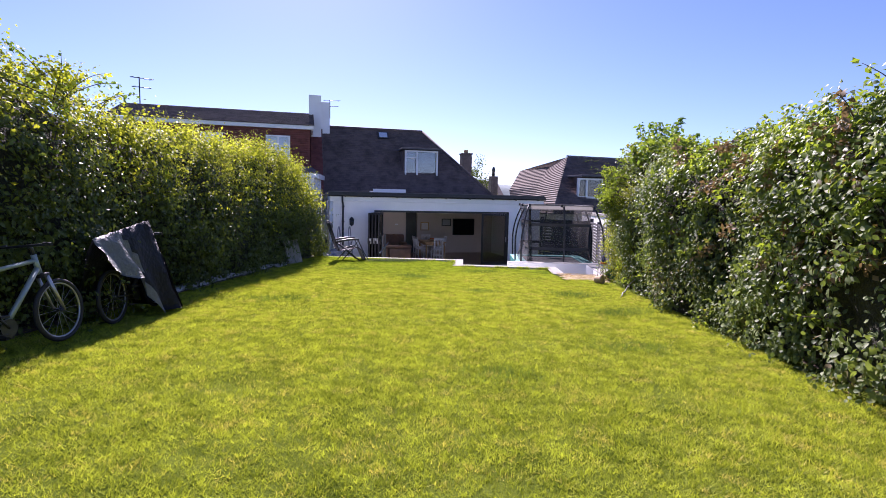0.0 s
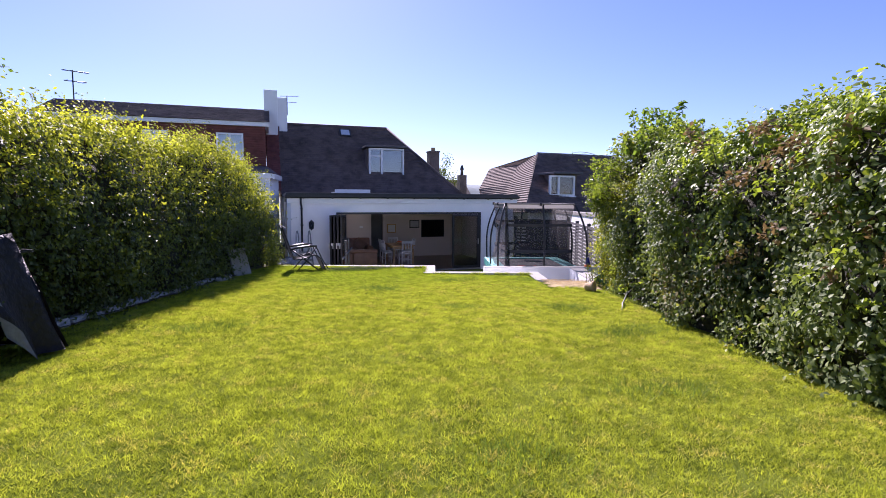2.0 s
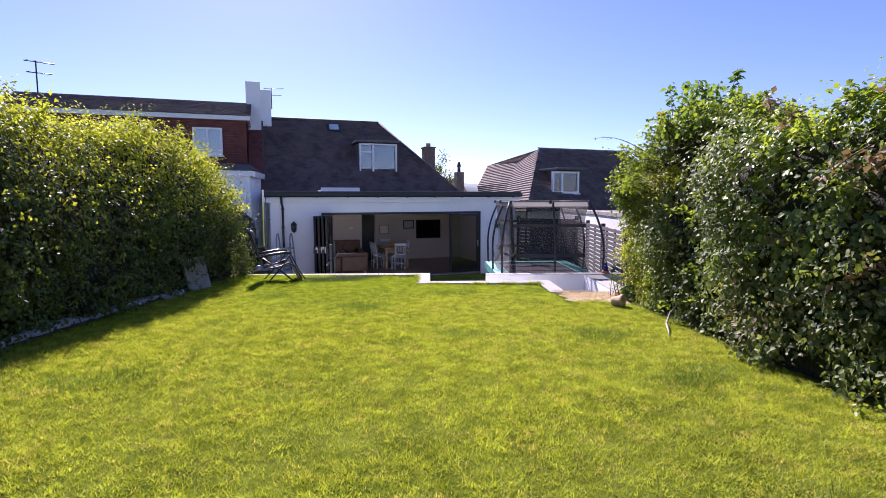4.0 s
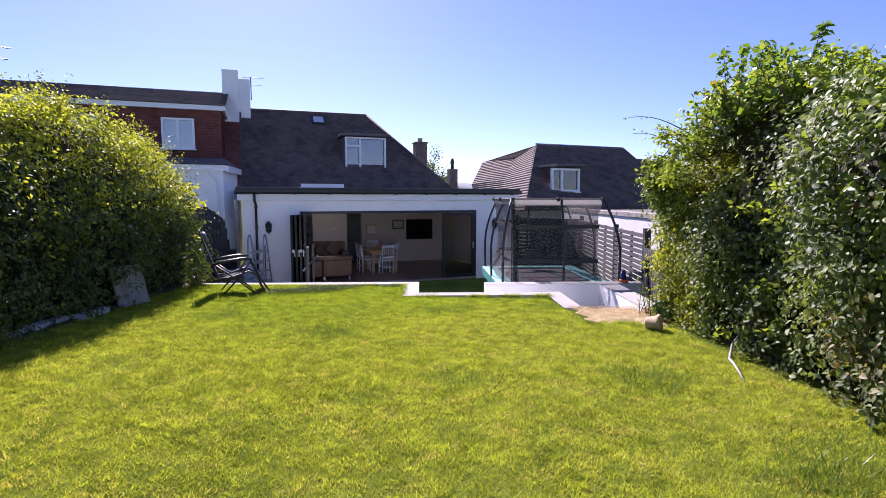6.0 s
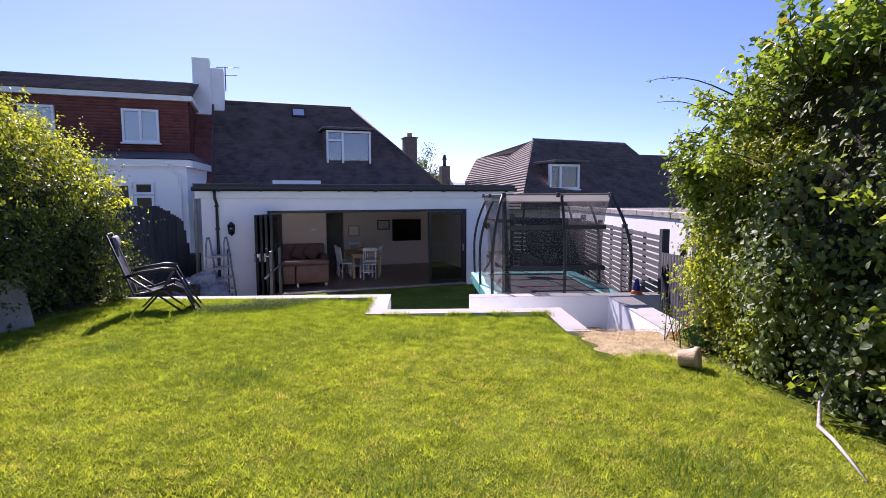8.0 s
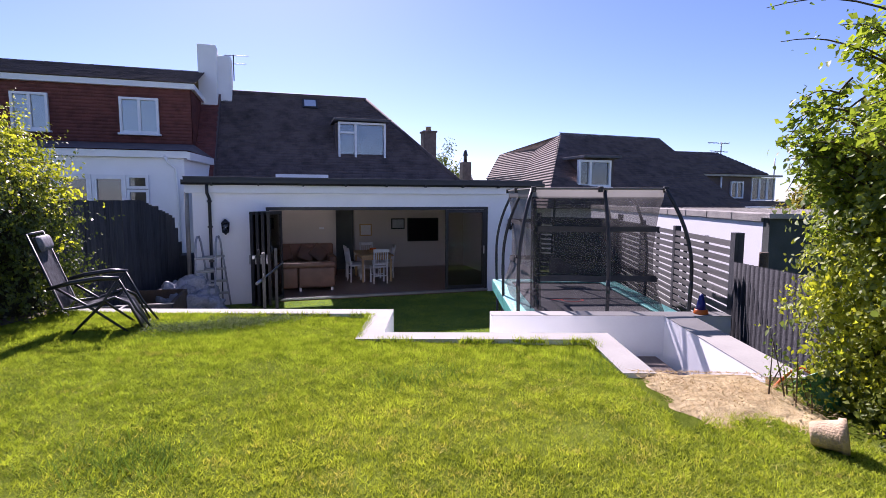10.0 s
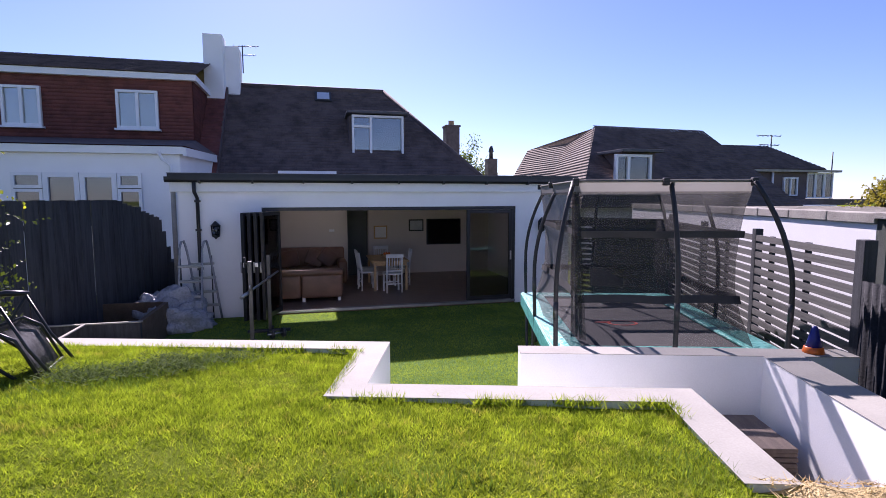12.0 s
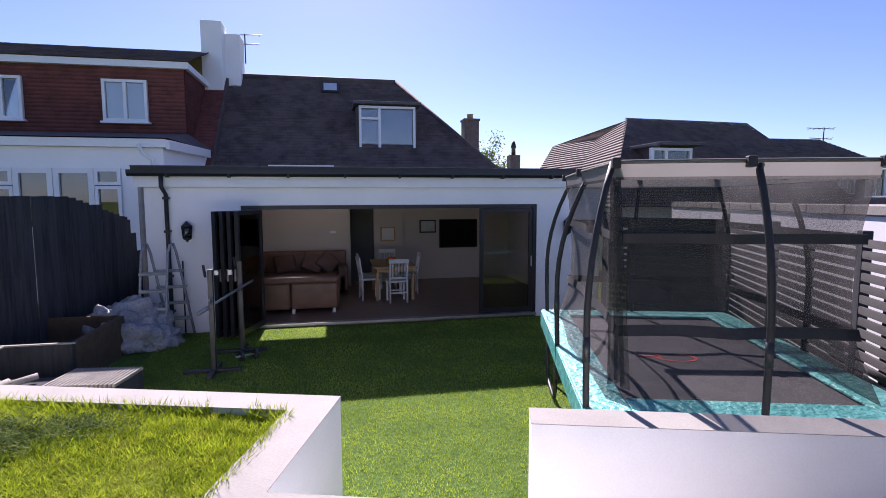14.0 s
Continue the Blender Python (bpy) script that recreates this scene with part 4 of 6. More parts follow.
for pu_, pv_, iu, iv in ((2.03, 15.74, 0.19, 0.28), (3.17, 15.70, 0.0, 0.26), (4.22, 15.70, -0.25, 0.22), (2.02, 17.28, 0.27, 0.0), (4.26, 17.28, -0.28, 0.0), (2.08, 18.88, 0.26, -0.15), (3.12, 18.90, 0.0, -0.22), (4.24, 18.88, -0.27, -0.20)):
    pl = part("pole", tubem(pole_path(pu_, pv_, iu, iv), 0.024, 10), M["pole"], TR, "curved black padded pole")
    part("pole_joint", tubem(pole_path(pu_, pv_, iu, iv)[4:6], 0.027, 10), M["darkmetal"], pl)
CU0, CU1, CV0, CV1 = 2.24, 3.97, 15.97, 18.66
ring = [(CU0, CV0), ((CU0 + CU1) / 2, CV0 - 0.04), (CU1, CV0), (CU1 + 0.03, (CV0 + CV1) / 2), (CU1, CV1), ((CU0 + CU1) / 2, CV1 + 0.04), (CU0, CV1), (CU0 - 0.03, (CV0 + CV1) / 2)]


def net_ring(z, grow, wave=0.0):
    pts = []
    n = len(ring)
    cu, cv = (CU0 + CU1) / 2, (CV0 + CV1) / 2
    for i in range(n):
        a, b = ring[i], ring[(i + 1) % n]
        for k in range(8):
            f = k / 8
            sag = 0.07 * math.sin(math.pi * f) * wave
            x, y = a[0] + (b[0] - a[0]) * f, a[1] + (b[1] - a[1]) * f
            d = math.hypot(x - cu, y - cv)
            g = 1 + (grow - sag) / d
            pts.append((cu + (x - cu) * g, cv + (y - cv) * g, z))
    return pts


def net_band(name, levels, material, parent, label):
    bm = bmesh.new()
    rings = [[bm.verts.new(p) for p in net_ring(*l)] for l in levels]
    n = len(rings[0])
    for a, b in zip(rings, rings[1:]):
        for k in range(n):
            bm.faces.new((a[k], a[(k + 1) % n], b[(k + 1) % n], b[k])).smooth = True
    return part(name, bm, material, parent, label)


net = net_band("net", [(1.02, 0.0, 0.1), (0.85, -0.06, 0.6), (0.6, -0.10, 0.9), (0.3, -0.13, 1.0), (0.0, -0.12, 1.0), (-0.25, -0.05, 0.8), (-0.56, 0.10, 0.3)], M["net"], TR, "see-through black safety net")
net_band("net_top_band", [(1.14, 0.01, 0.0), (1.08, 0.0, 0.05), (1.0, -0.01, 0.15)], M["greynet"], TR, "pale grey woven top band")
net_band("strap", [(0.62, -0.050, 0.85), (0.55, -0.055, 0.85)], M["pole"], TR, "black webbing strap")
net_band("strap", [(-0.05, -0.070, 0.95), (-0.13, -0.048, 0.95)], M["pole"], TR, "black webbing strap")
tube_bm = bmesh.new()
rp = net_ring(1.125, 0.005)
tube(tube_bm, rp + [rp[0]], 0.013, 6)
part("top_rail", tube_bm, M["greynet"], TR)
for i in range(0, 64, 8):
    x, y, z = net_ring(1.13, 0.02)[i]
    part("pole_cap", boxm(x - 0.03, x + 0.03, y - 0.03, y + 0.03, 1.08, 1.155, 0.008), M["pole"], TR)
# entrance flap of loose net
bm = bmesh.new()
cols = []
for i in range(9):
    f = i / 8
    cols.append([bm.verts.new((CU0 + 0.01 + 0.03 * math.sin(i * 2.4) + 0.012 * j * (1 - f), CV0 - 0.01 + 0.16 * f, 1.0 - 1.5 * j / 10 + 0.02 * math.sin(i + j))) for j in range(11)])
for a, b in zip(cols, cols[1:]):
    for j in range(10):
        bm.faces.new((a[j], b[j], b[j + 1], a[j + 1])).smooth = True
part("net_flap", bm, M["net"], TR, "gathered loose net at the entrance")
# printed mark on the mat
bm = bmesh.new()
rr = [[bm.verts.new((3.05 + 0.19 * s * math.cos(a), 17.05 + 0.13 * s * math.sin(a), PAD - 0.031)) for a in [2 * math.pi * k / 24 for k in range(24)]] for s in (1.0, 0.82)]
for k in range(24):
    bm.faces.new((rr[0][k], rr[0][(k + 1) % 24], rr[1][(k + 1) % 24], rr[1][k]))
quadbox(bm, 2.72, 2.92, 17.06, 17.10, PAD - 0.034, PAD - 0.031)
part("printed_mark", bm, M["red"], TR, "faded red printed mark")
# basketball backboard inside the far net
part("backboard", boxm(3.0, 3.5, 18.58, 18.60, -0.38, -0.10, 0.008), M["mat"], TR, "small dark backboard")

# ---- slatted fence on the east side ----
SF = thing("slatted_fence", "dark grey fence of horizontal slats with light gaps", "fence", G)
slat_me = finish("slat", boxm(-0.012, 0.012, 0, 1.0, -0.036, 0.036), M["slat"])


def fu(v):
    return 4.50 + (v - 15.2) * 0.11


def slat_run(parent, v0, v1, z_top, count, step):
    for k in range(count):
        z = z_top - step * k
        L = math.hypot(fu(v1) - fu(v0), v1 - v0)
        piece("slat", slat_me, parent, Matrix.Translation((fu(v0), v0, z)) @ pose(0, 0, 0, 0, 0, -math.degrees(math.atan2(fu(v1) - fu(v0), v1 - v0))) @ Matrix.Diagonal((1, L, 1, 1)))


slat_run(SF, 15.25, 17.28, 0.46, 18, 0.102)
slat_run(SF, 17.32, 19.3, 0.46, 18, 0.102)
slat_run(SF, 19.3, 21.3, 0.46, 18, 0.102)
for k, (vv, zz, w) in enumerate(((15.18, 0.60, 0.11), (17.30, 0.57, 0.09), (19.3, 0.57, 0.09), (21.3, 0.57, 0.09))):
    part("post", boxm(fu(vv) - 0.02, fu(vv) - 0.02 + w, vv - w / 2, vv + w / 2, PATIO, zz, 0.006), M["darkfence"], SF, "dark square timber post")
for vv in (16.1, 16.9, 18.3):
    part("batten", boxm(fu(vv) + 0.014, fu(vv) + 0.05, vv - 0.03, vv + 0.03, PATIO, 0.50), M["darkfence"], SF)
# slatted side gate beside the house
GT = thing("side_gate", "dark slatted side gate beside the white house wall", "gate", pose(9.98, 20.45, 0, 0, 0, -52))
for k in range(16):
    part("slat", boxm(0.0, 1.95, 0.0, 0.02, 0.52 - 0.118 * k - 0.08, 0.52 - 0.118 * k), M["slat"], GT)
part("post", boxm(-0.11, -0.01, -0.03, 0.07, PATIO, 0.62, 0.005), M["darkfence"], GT)
part("post", boxm(1.96, 2.06, -0.03, 0.07, PATIO, 0.62, 0.005), M["darkfence"], GT)
part("backing", boxm(0.35, 1.94, 0.03, 0.045, PATIO, 0.45), M["darkfence"], GT, "dark board behind the slats")

# corrugated dark fence nearer the lawn
CF = thing("corrugated_fence", "dark corrugated sheet fence beside the steps", "fence", G)
bm = bmesh.new()
prev = None
for i in range(0, 361):
    vv = 15.1 - i * 0.0158
    uu = 4.46 - (15.1 - vv) * 0.07 + 0.024 * math.sin(i * 2 * math.pi / 6)
    zt = 0.26 + 0.03 * (15.1 - vv)
    a = (bm.verts.new((uu, vv, -0.75)), bm.verts.new((uu, vv, zt)))
    if prev:
        bm.faces.new((prev[0], a[0], a[1], prev[1])).smooth = True
    prev = a
bmesh.ops.solidify(bm, geom=bm.faces, thickness=0.006)
part("sheet", bm, M["corrugated"], CF, "dark painted corrugated sheet")
part("rail", boxm(4.47, 4.51, 12.0, 15.1, 0.05, 0.12, 0.004), M["darkfence"], CF)
part("post_stub", lathe([(0.05, -1.0), (0.05, 0.38), (0.045, 0.39)], 12), M["bark"], CF, "weathered round timber stub", Matrix.Translation((4.72, 14.95, 0)))

# ---- outbuilding beyond the fence ----
OB = thing("outbuilding", "white garage with concrete coping and dark end wall", "outbuilding", G)
part("side_wall", boxm(5.85, 6.05, 16.86, 26.0, -1.5, 0.65), M["render"], OB, "white painted side wall")
part("end_wall", boxm(5.85, 12.0, 16.70, 16.85, -1.5, 0.71), M["darkwall"], OB, "dark pebbledash end wall")
for k in range(11):
    part("coping_block", boxm(5.82, 6.12, 16.86 + k * 0.83, 16.86 + k * 0.83 + 0.815, 0.65 + 0.004 * (k % 3), 0.78 + 0.005 * (k % 2), 0.012), M["concrete"], OB)
part("end_fascia", boxm(5.80, 12.0, 16.62, 16.845, 0.71, 0.79, 0.01), M["concrete"], OB, "thin pale coping edge")
prev = None
bm = bmesh.new()
for i in range(64):
    x = 6.12 + i * 0.1
    zz = 0.68 + (0.025 if i % 2 else 0)
    a = (bm.verts.new((x, 16.6, zz)), bm.verts.new((x, 26, zz)))
    if prev:
        bm.faces.new((prev[0], a[0], a[1], prev[1]))
    prev = a
bmesh.ops.solidify(bm, geom=bm.faces, thickness=0.012)
part("roof_sheet", bm, M["concrete"], OB, "pale corrugated roof sheet")

# ---- more of the east house ----
part("dormer_cheek", boxm(15.45, 16.8, 27.2, 30.2, 1.3, 2.6), M["roof"], eh, "tile-clad dormer")
window_unit(eh, 15.05, 16.55, 27.0, 1.45, 2.52, (0.36,), 0.09, 0.15)
part("dormer_roof", boxm(15.2, 16.9, 26.8, 30.4, 2.6, 2.70, 0.01), M["flat"], eh)
part("curtain", boxm(15.1, 16.5, 27.16, 27.17, 1.5, 2.5), M["inner"], eh)
part("far_roof", solid([[(20.4, 29.3, 2.2), (27.6, 29.4, 2.22), (25.9, 31.0, 3.36), (20.4, 31.0, 3.40)], [(20.4, 31.0, 3.40), (25.9, 31.0, 3.36), (27.6, 34, 1), (20.4, 34, 1)], [(27.6, 29.4, 2.22), (27.6, 34, 1), (25.9, 31.0, 3.36)]]), M["roof"], eh)
tile_part("far_tiles", 17, M["roof"], eh, (20.4, 29.3, 2.21), unit((7.2, 0.1, 0.02)), unit((0, 1.7, 1.17)), lambda h: (0.0, 7.2 - 1.7 * h / 2.06), 2.0, 0.15, 0.2)
part("loft_wall", boxm(21.9, 26.7, 29.62, 33, 0.7, 2.08), M["roof"], eh, "dark tile-hung loft wall")
part("loft_fascia", boxm(22.0, 28.4, 29.3, 29.6, 2.09, 2.19, 0.01), M["concrete"], eh, "pale flat roof edge")
part("loft_pipe", tubem([(24.64, 29.5, 2.1), (24.64, 29.5, 0.75)], 0.05, 8), M["white"], eh)
window_unit(eh, 25.3, 26.1, 29.5, 1.0, 1.85, (0.5,), 0.06, 0.1, False)
part("porch_floor", boxm(26.7, 28.3, 29.6, 32, 0.7, 0.88), M["roof"], eh)
for k in range(3):
    window_unit(eh, 26.75 + k * 0.52, 27.25 + k * 0.52, 29.62, 0.9, 2.08, (), 0.05, 0.08, False)
part("flue", tubem([(28.6, 30.0, 0.6), (28.6, 30.0, 3.1)], 0.03, 6), M["darkmetal"], eh)
part("lower_roof", boxm(19, 28.6, 28.0, 29.6, 0.6, 0.85), M["roof"], eh)
tile_part("roof_tiles", 15, M["roof"], eh, (12.9, 25.6, 0.60), unit((11.1, 0.8, 0)), unit((-0.02, 4.6, 3.32)), lambda h: (3.24 * h / 5.75, 10.0 - 0.8 * h / 5.75), 5.7, 0.15, 0.2)
# flared west slope in stepped courses, between its far edge and the hip; paler tiles carry its sunlight
edge_w = [Vector((12.0, 28.6, 0.6)), Vector((12.29, 30.0, 1.81)), Vector((14.19, 33.0, 3.14))]
edge_h = [Vector((12.9, 25.6, 0.6)), Vector((14.52, 28.0, 2.26)), Vector(E0)]
mid_top, mid_low = Vector((15.6, 31.5, 3.29)), Vector((12.42, 27.1, 0.6))


def on_edge(e, f):
    return e[0].lerp(e[1], f * 2) if f < 0.5 else e[1].lerp(e[2], f * 2 - 1)


bm = bmesh.new()
for c in range(26):
    lows, ups = [], []
    for f, up, store in ((c / 26, 0.045, lows), ((c + 1.12) / 26, 0.0, ups)):
        f = min(1, f)
        l, m_, r_ = on_edge(edge_w, f), mid_low.lerp(mid_top, f), on_edge(edge_h, f)
        m_ = m_.lerp((l + r_) / 2, 0.55 * (1 - f) + 0.3)
        for g in range(13):
            q = l.lerp(m_, g / 6) if g < 6 else m_.lerp(r_, (g - 6) / 6)
            store.append(q + Vector((-0.5, -0.3, 0.8)) * up)
    for g in range(12):
        a, b, d, e = lows[g], lows[g + 1], ups[g + 1], ups[g]
        bm.faces.new([bm.verts.new(x) for x in (a, b, d, e)])
        bm.faces.new([bm.verts.new(x) for x in (a, a - Vector((0, 0, 0.05)), b - Vector((0, 0, 0.05)), b)])
tagged(part("west_slope", bm, M["roof3"], eh, "stepped tile courses coloured paler for sunlight"), kind="stuff")
c2 = part("chimney", boxm(12.3, 12.75, 33.2, 33.7, 0, 2.75, 0.01), M["brick"], eh, "small brick chimney")
part("chimney_pot", lathe([(0.10, 0), (0.09, 0.3), (0.13, 0.34), (0.06, 0.6)], 10), M["darkmetal"], c2, m=pose(12.52, 33.45, 2.75))


def aerial(m, h, group="roof aerials"):
    a = thing("tv_aerial", "thin metal television aerial on a roof mast", "aerial", m, group)
    part("mast", tubem([(0, 0, 0), (0, 0, h)], 0.022, 6), M["darkmetal"], a)
    for z, L in ((h - 0.05, 0.55), (h - 0.35, 0.45)):
        part("boom", tubem([(-L * 0.6, 0, z), (L, 0, z + 0.05)], 0.012, 6), M["darkmetal"], a)
        for k in range(5):
            x = -L * 0.5 + k * L * 0.33
            part("element", tubem([(x, -0.16, z + 0.01), (x, 0.16, z + 0.03)], 0.007, 5), M["darkmetal"], a)
    return a


ae = aerial(pose(2.06, 30.1, 5.35), 0.95)
copy_thing(ae, pose(-6.72, 29.2, 5.3, 0, 0, 40) @ Matrix.Diagonal((1.2, 1.2, 1.4, 1)))
copy_thing(ae, pose(26.6, 31.6, 2.6, 0, 0, 160) @ Matrix.Diagonal((1.3, 1.3, 1.5, 1)))


# ---- wide folding door ----
BF = thing("folding_door", "anthracite folding door with leaves stacked open at one side", "door", kind="structure")
bm = bmesh.new()
quadbox(bm, OL, OR, WALL_Y + 0.02, WALL_Y + 0.14, OT - 0.07, OT - 0.002)
quadbox(bm, OL + 0.002, OL + 0.07, WALL_Y + 0.02, WALL_Y + 0.14, FLOOR_Z + 0.02, OT - 0.07)
quadbox(bm, OR - 0.07, OR - 0.002, WALL_Y + 0.02, WALL_Y + 0.14, FLOOR_Z + 0.02, OT - 0.07)
part("door_frame", bm, M["anthracite"], BF)
part("track", boxm(OL, OR, WALL_Y - 0.03, WALL_Y + 0.13, FLOOR_Z - 0.03, FLOOR_Z + 0.018, 0.004), M["steel"], BF, "silver threshold track")


def glazed_leaf(parent, w, m, fr=0.065):
    h0, h1 = FLOOR_Z + 0.03, OT - 0.08
    bm = bmesh.new()
    quadbox(bm, 0, fr, -0.03, 0.03, h0, h1)
    quadbox(bm, w - fr, w, -0.03, 0.03, h0, h1)
    quadbox(bm, fr, w - fr, -0.03, 0.03, h0, h0 + fr * 1.4)
    quadbox(bm, fr, w - fr, -0.03, 0.03, h1 - fr, h1)
    leaf = part("leaf", bm, M["anthracite"], parent, "narrow dark glazed leaf", m)
    part("pane", boxm(fr, w - fr, -0.008, 0.008, h0 + fr * 1.4, h1 - fr), M["darkglass"], leaf)
    part("handle", boxm(w - 0.045, w - 0.02, -0.075, -0.03, -0.42, -0.22, 0.006), M["steel"], leaf)
    return leaf


for k in range(4):
    glazed_leaf(BF, 0.88, pose(3.34 + k * 0.085, WALL_Y + 0.03, 0, 0, 0, -113 + k * 2))
glazed_leaf(BF, 1.04, pose(7.53, WALL_Y + 0.07, 0))
for k in (0, 1):
    part("hinge", boxm(3.0 + k * 0.2, 3.06 + k * 0.2, 19.88, 19.93, -0.3, -0.22, 0.004), M["steel"], BF)

# rooflight kerb on the flat roof
SKL = thing("roof_skylight", "flat rooflight with a pale raised kerb", "rooflight", kind="structure")
bm = bmesh.new()
a, b, c, d = SK
for q in ((a - 0.1, b + 0.1, c - 0.1, c), (a - 0.1, b + 0.1, d, d + 0.1), (a - 0.1, a, c, d), (b, b + 0.1, c, d)):
    quadbox(bm, *q, 1.16, 1.50)
quadbox(bm, a - 0.12, b + 0.2, c - 0.16, c - 0.102, 1.42, 1.60)
part("kerb", bm, M["white"], SKL, "white kerb")
pane = part("pane", boxm(a - 0.1, b + 0.1, c - 0.1, d + 0.1, 1.503, 1.515), M["glass"], SKL)
pane.visible_shadow = False


# ---- wall lanterns ----
def lantern(m):
    L = thing("wall_lantern", "black six-sided wall lantern with clear glass", "lantern", m, "lanterns on the rear wall")
    part("bracket", tubem([(0, 0, -0.02), (0, -0.05, -0.05), (0, -0.11, 0.0)], 0.012, 8), M["black"], L)
    part("backplate", boxm(-0.04, 0.04, -0.012, 0, -0.1, 0.08, 0.005), M["black"], L)
    t = Matrix.Translation((0, -0.11, 0))
    part("roof", lathe([(0.095, 0.10), (0.05, 0.15), (0.03, 0.17), (0.012, 0.19)], 6), M["black"], L, m=t)
    part("base", lathe([(0.01, -0.16), (0.03, -0.13), (0.07, -0.11), (0.075, -0.09)], 6), M["black"], L, m=t)
    part("glass", lathe([(0.062, -0.09), (0.078, 0.10)], 6), M["glass"], L, m=t)
    for k in range(6):
        x, y = math.cos(k * math.pi / 3), math.sin(k * math.pi / 3)
        part("bar", tubem([(0.066 * x, 0.066 * y, -0.09), (0.082 * x, 0.082 * y, 0.10)], 0.006, 5), M["black"], L, m=t)
    return L


la = lantern(pose(2.44, WALL_Y, 0.33))
copy_thing(la, pose(9.22, WALL_Y, 0.33))

# ---- room behind the folding door ----
fixed("wall_inner", boxm(X0 + 0.28, 5.22, 24.75, 24.9, FLOOR_Z, 1.115), M["inner"], label="beige wall behind the sofa", category="wall")
fixed("wall_inner_pier", boxm(5.86, 6.62, 25.3, 25.58, FLOOR_Z, 1.115), M["inner"], label="beige pier beside a dark passage", category="wall")
# no passage is built: a dark panel carries the doorway's shade
fixed("wall_passage", boxm(5.22, 5.86, 25.55, 25.59, FLOOR_Z, 1.115), M["inner_dark"], label="flat panel darkened for the unlit doorway at the back", category="doorway")


def cushion(x0, x1, y0, y1, z0, z1):
    bm = boxm(x0, x1, y0, y1, z0, z1)
    bmesh.ops.bevel(bm, geom=list(bm.edges), offset=0.055, segments=3, affect='EDGES', profile=0.6)
    for f in bm.faces:
        f.smooth = True
    return bm


SO = thing("sofa", "tan leather sofa seen from behind by the folding door", "sofa", pose(3.05, 21.65, FLOOR_Z))
for k in range(2):
    part("back_panel", cushion(0.02 + k * 0.91, 0.92 + k * 0.91, 0.0, 0.22, 0.08, 0.60), M["leather"], SO)
part("back_roll", cushion(0.0, 1.85, -0.02, 0.26, 0.58, 0.72), M["leather"], SO)
part("seat", cushion(0.0, 1.85, 0.2, 0.95, 0.1, 0.45), M["leather"], SO)
part("arm", cushion(1.66, 1.86, 0.24, 0.95, 0.1, 0.62), M["leather"], SO)
for x in (0.1, 0.95, 1.72):
    part("foot", boxm(x, x + 0.06, 0.04, 0.10, 0.0, 0.09), M["steel"], SO)
S2 = thing("corner_sofa", "brown leather sofa with loose cushions against the wall", "sofa", pose(2.55, 23.75, FLOOR_Z))
part("seat", cushion(0, 2.55, 0.0, 0.75, 0.05, 0.45), M["leather"], S2)
part("back", cushion(0, 2.55, 0.70, 0.96, 0.3, 0.95), M["leather"], S2)
part("arm", cushion(2.35, 2.58, 0.0, 0.8, 0.05, 0.64), M["leather"], S2)
for k, (x, r) in enumerate(((0.4, 10), (1.1, -12), (1.75, 22), (2.1, 40))):
    part("cushion", cushion(-0.24, 0.24, -0.07, 0.07, -0.22, 0.22), M["leather"], S2, m=pose(x, 0.58, 0.68, -15, r, 0))

TB = thing("dining_table", "rectangular pine dining table on straight legs", "table", pose(6.12, 23.35, FLOOR_Z))
part("tabletop", boxm(-0.46, 0.46, -0.75, 0.75, 0.71, 0.75, 0.008), M["pine"], TB)
part("apron", boxm(-0.40, 0.40, -0.69, 0.69, 0.62, 0.708), M["pine"], TB)
for x in (-0.42, 0.36):
    for y in (-0.71, 0.65):
        part("leg", boxm(x, x + 0.06, y, y + 0.06, 0, 0.615, 0.005), M["pine"], TB)
BW = thing("fruit_bowl", "low wooden bowl on the dining table", "bowl", pose(6.12, 23.35, FLOOR_Z + 0.75))
part("bowl", lathe([(0.08, 0.0), (0.15, 0.05), (0.17, 0.08), (0.14, 0.07)], 18), M["pine"], BW)
for k in range(4):
    part("fruit", lathe([(0.01, -0.035), (0.03, -0.02), (0.037, 0), (0.03, 0.02), (0.01, 0.035)], 10), M["orange"], BW, m=pose(0.06 * math.cos(k * 1.6), 0.06 * math.sin(k * 1.6), 0.10))


def dining_chair(m):
    c = thing("dining_chair", "white painted dining chair with an upright slatted back", "chair", m, "chairs round the table")
    part("seat", boxm(-0.21, 0.21, -0.20, 0.21, 0.44, 0.475, 0.01), M["paintwood"], c)
    for x in (-0.205, 0.165):
        part("leg", boxm(x, x + 0.04, 0.16, 0.20, 0, 0.438, 0.004), M["paintwood"], c)
        part("back_leg", tubem([(x + 0.02, -0.20, 0.0), (x + 0.02, -0.19, 0.45), (x + 0.02, -0.26, 0.94)], 0.021, 6), M["paintwood"], c)
    part("top_rail", boxm(-0.215, 0.215, -0.275, -0.245, 0.86, 0.95, 0.008), M["paintwood"], c)
    part("lower_rail", boxm(-0.19, 0.19, -0.225, -0.20, 0.52, 0.56, 0.004), M["paintwood"], c)
    for k in range(5):
        x = -0.13 + k * 0.065
        part("slat", tubem([(x, -0.212, 0.55), (x, -0.258, 0.87)], 0.012, 5), M["paintwood"], c)
    for y in (-0.185, 0.165):
        part("stretcher", boxm(-0.17, 0.17, y, y + 0.02, 0.2, 0.23), M["paintwood"], c)
    return c


dc = dining_chair(pose(6.14, 22.50, FLOOR_Z, 0, 0, 4))
copy_thing(dc, pose(5.58, 22.95, FLOOR_Z, 0, 0, -82))
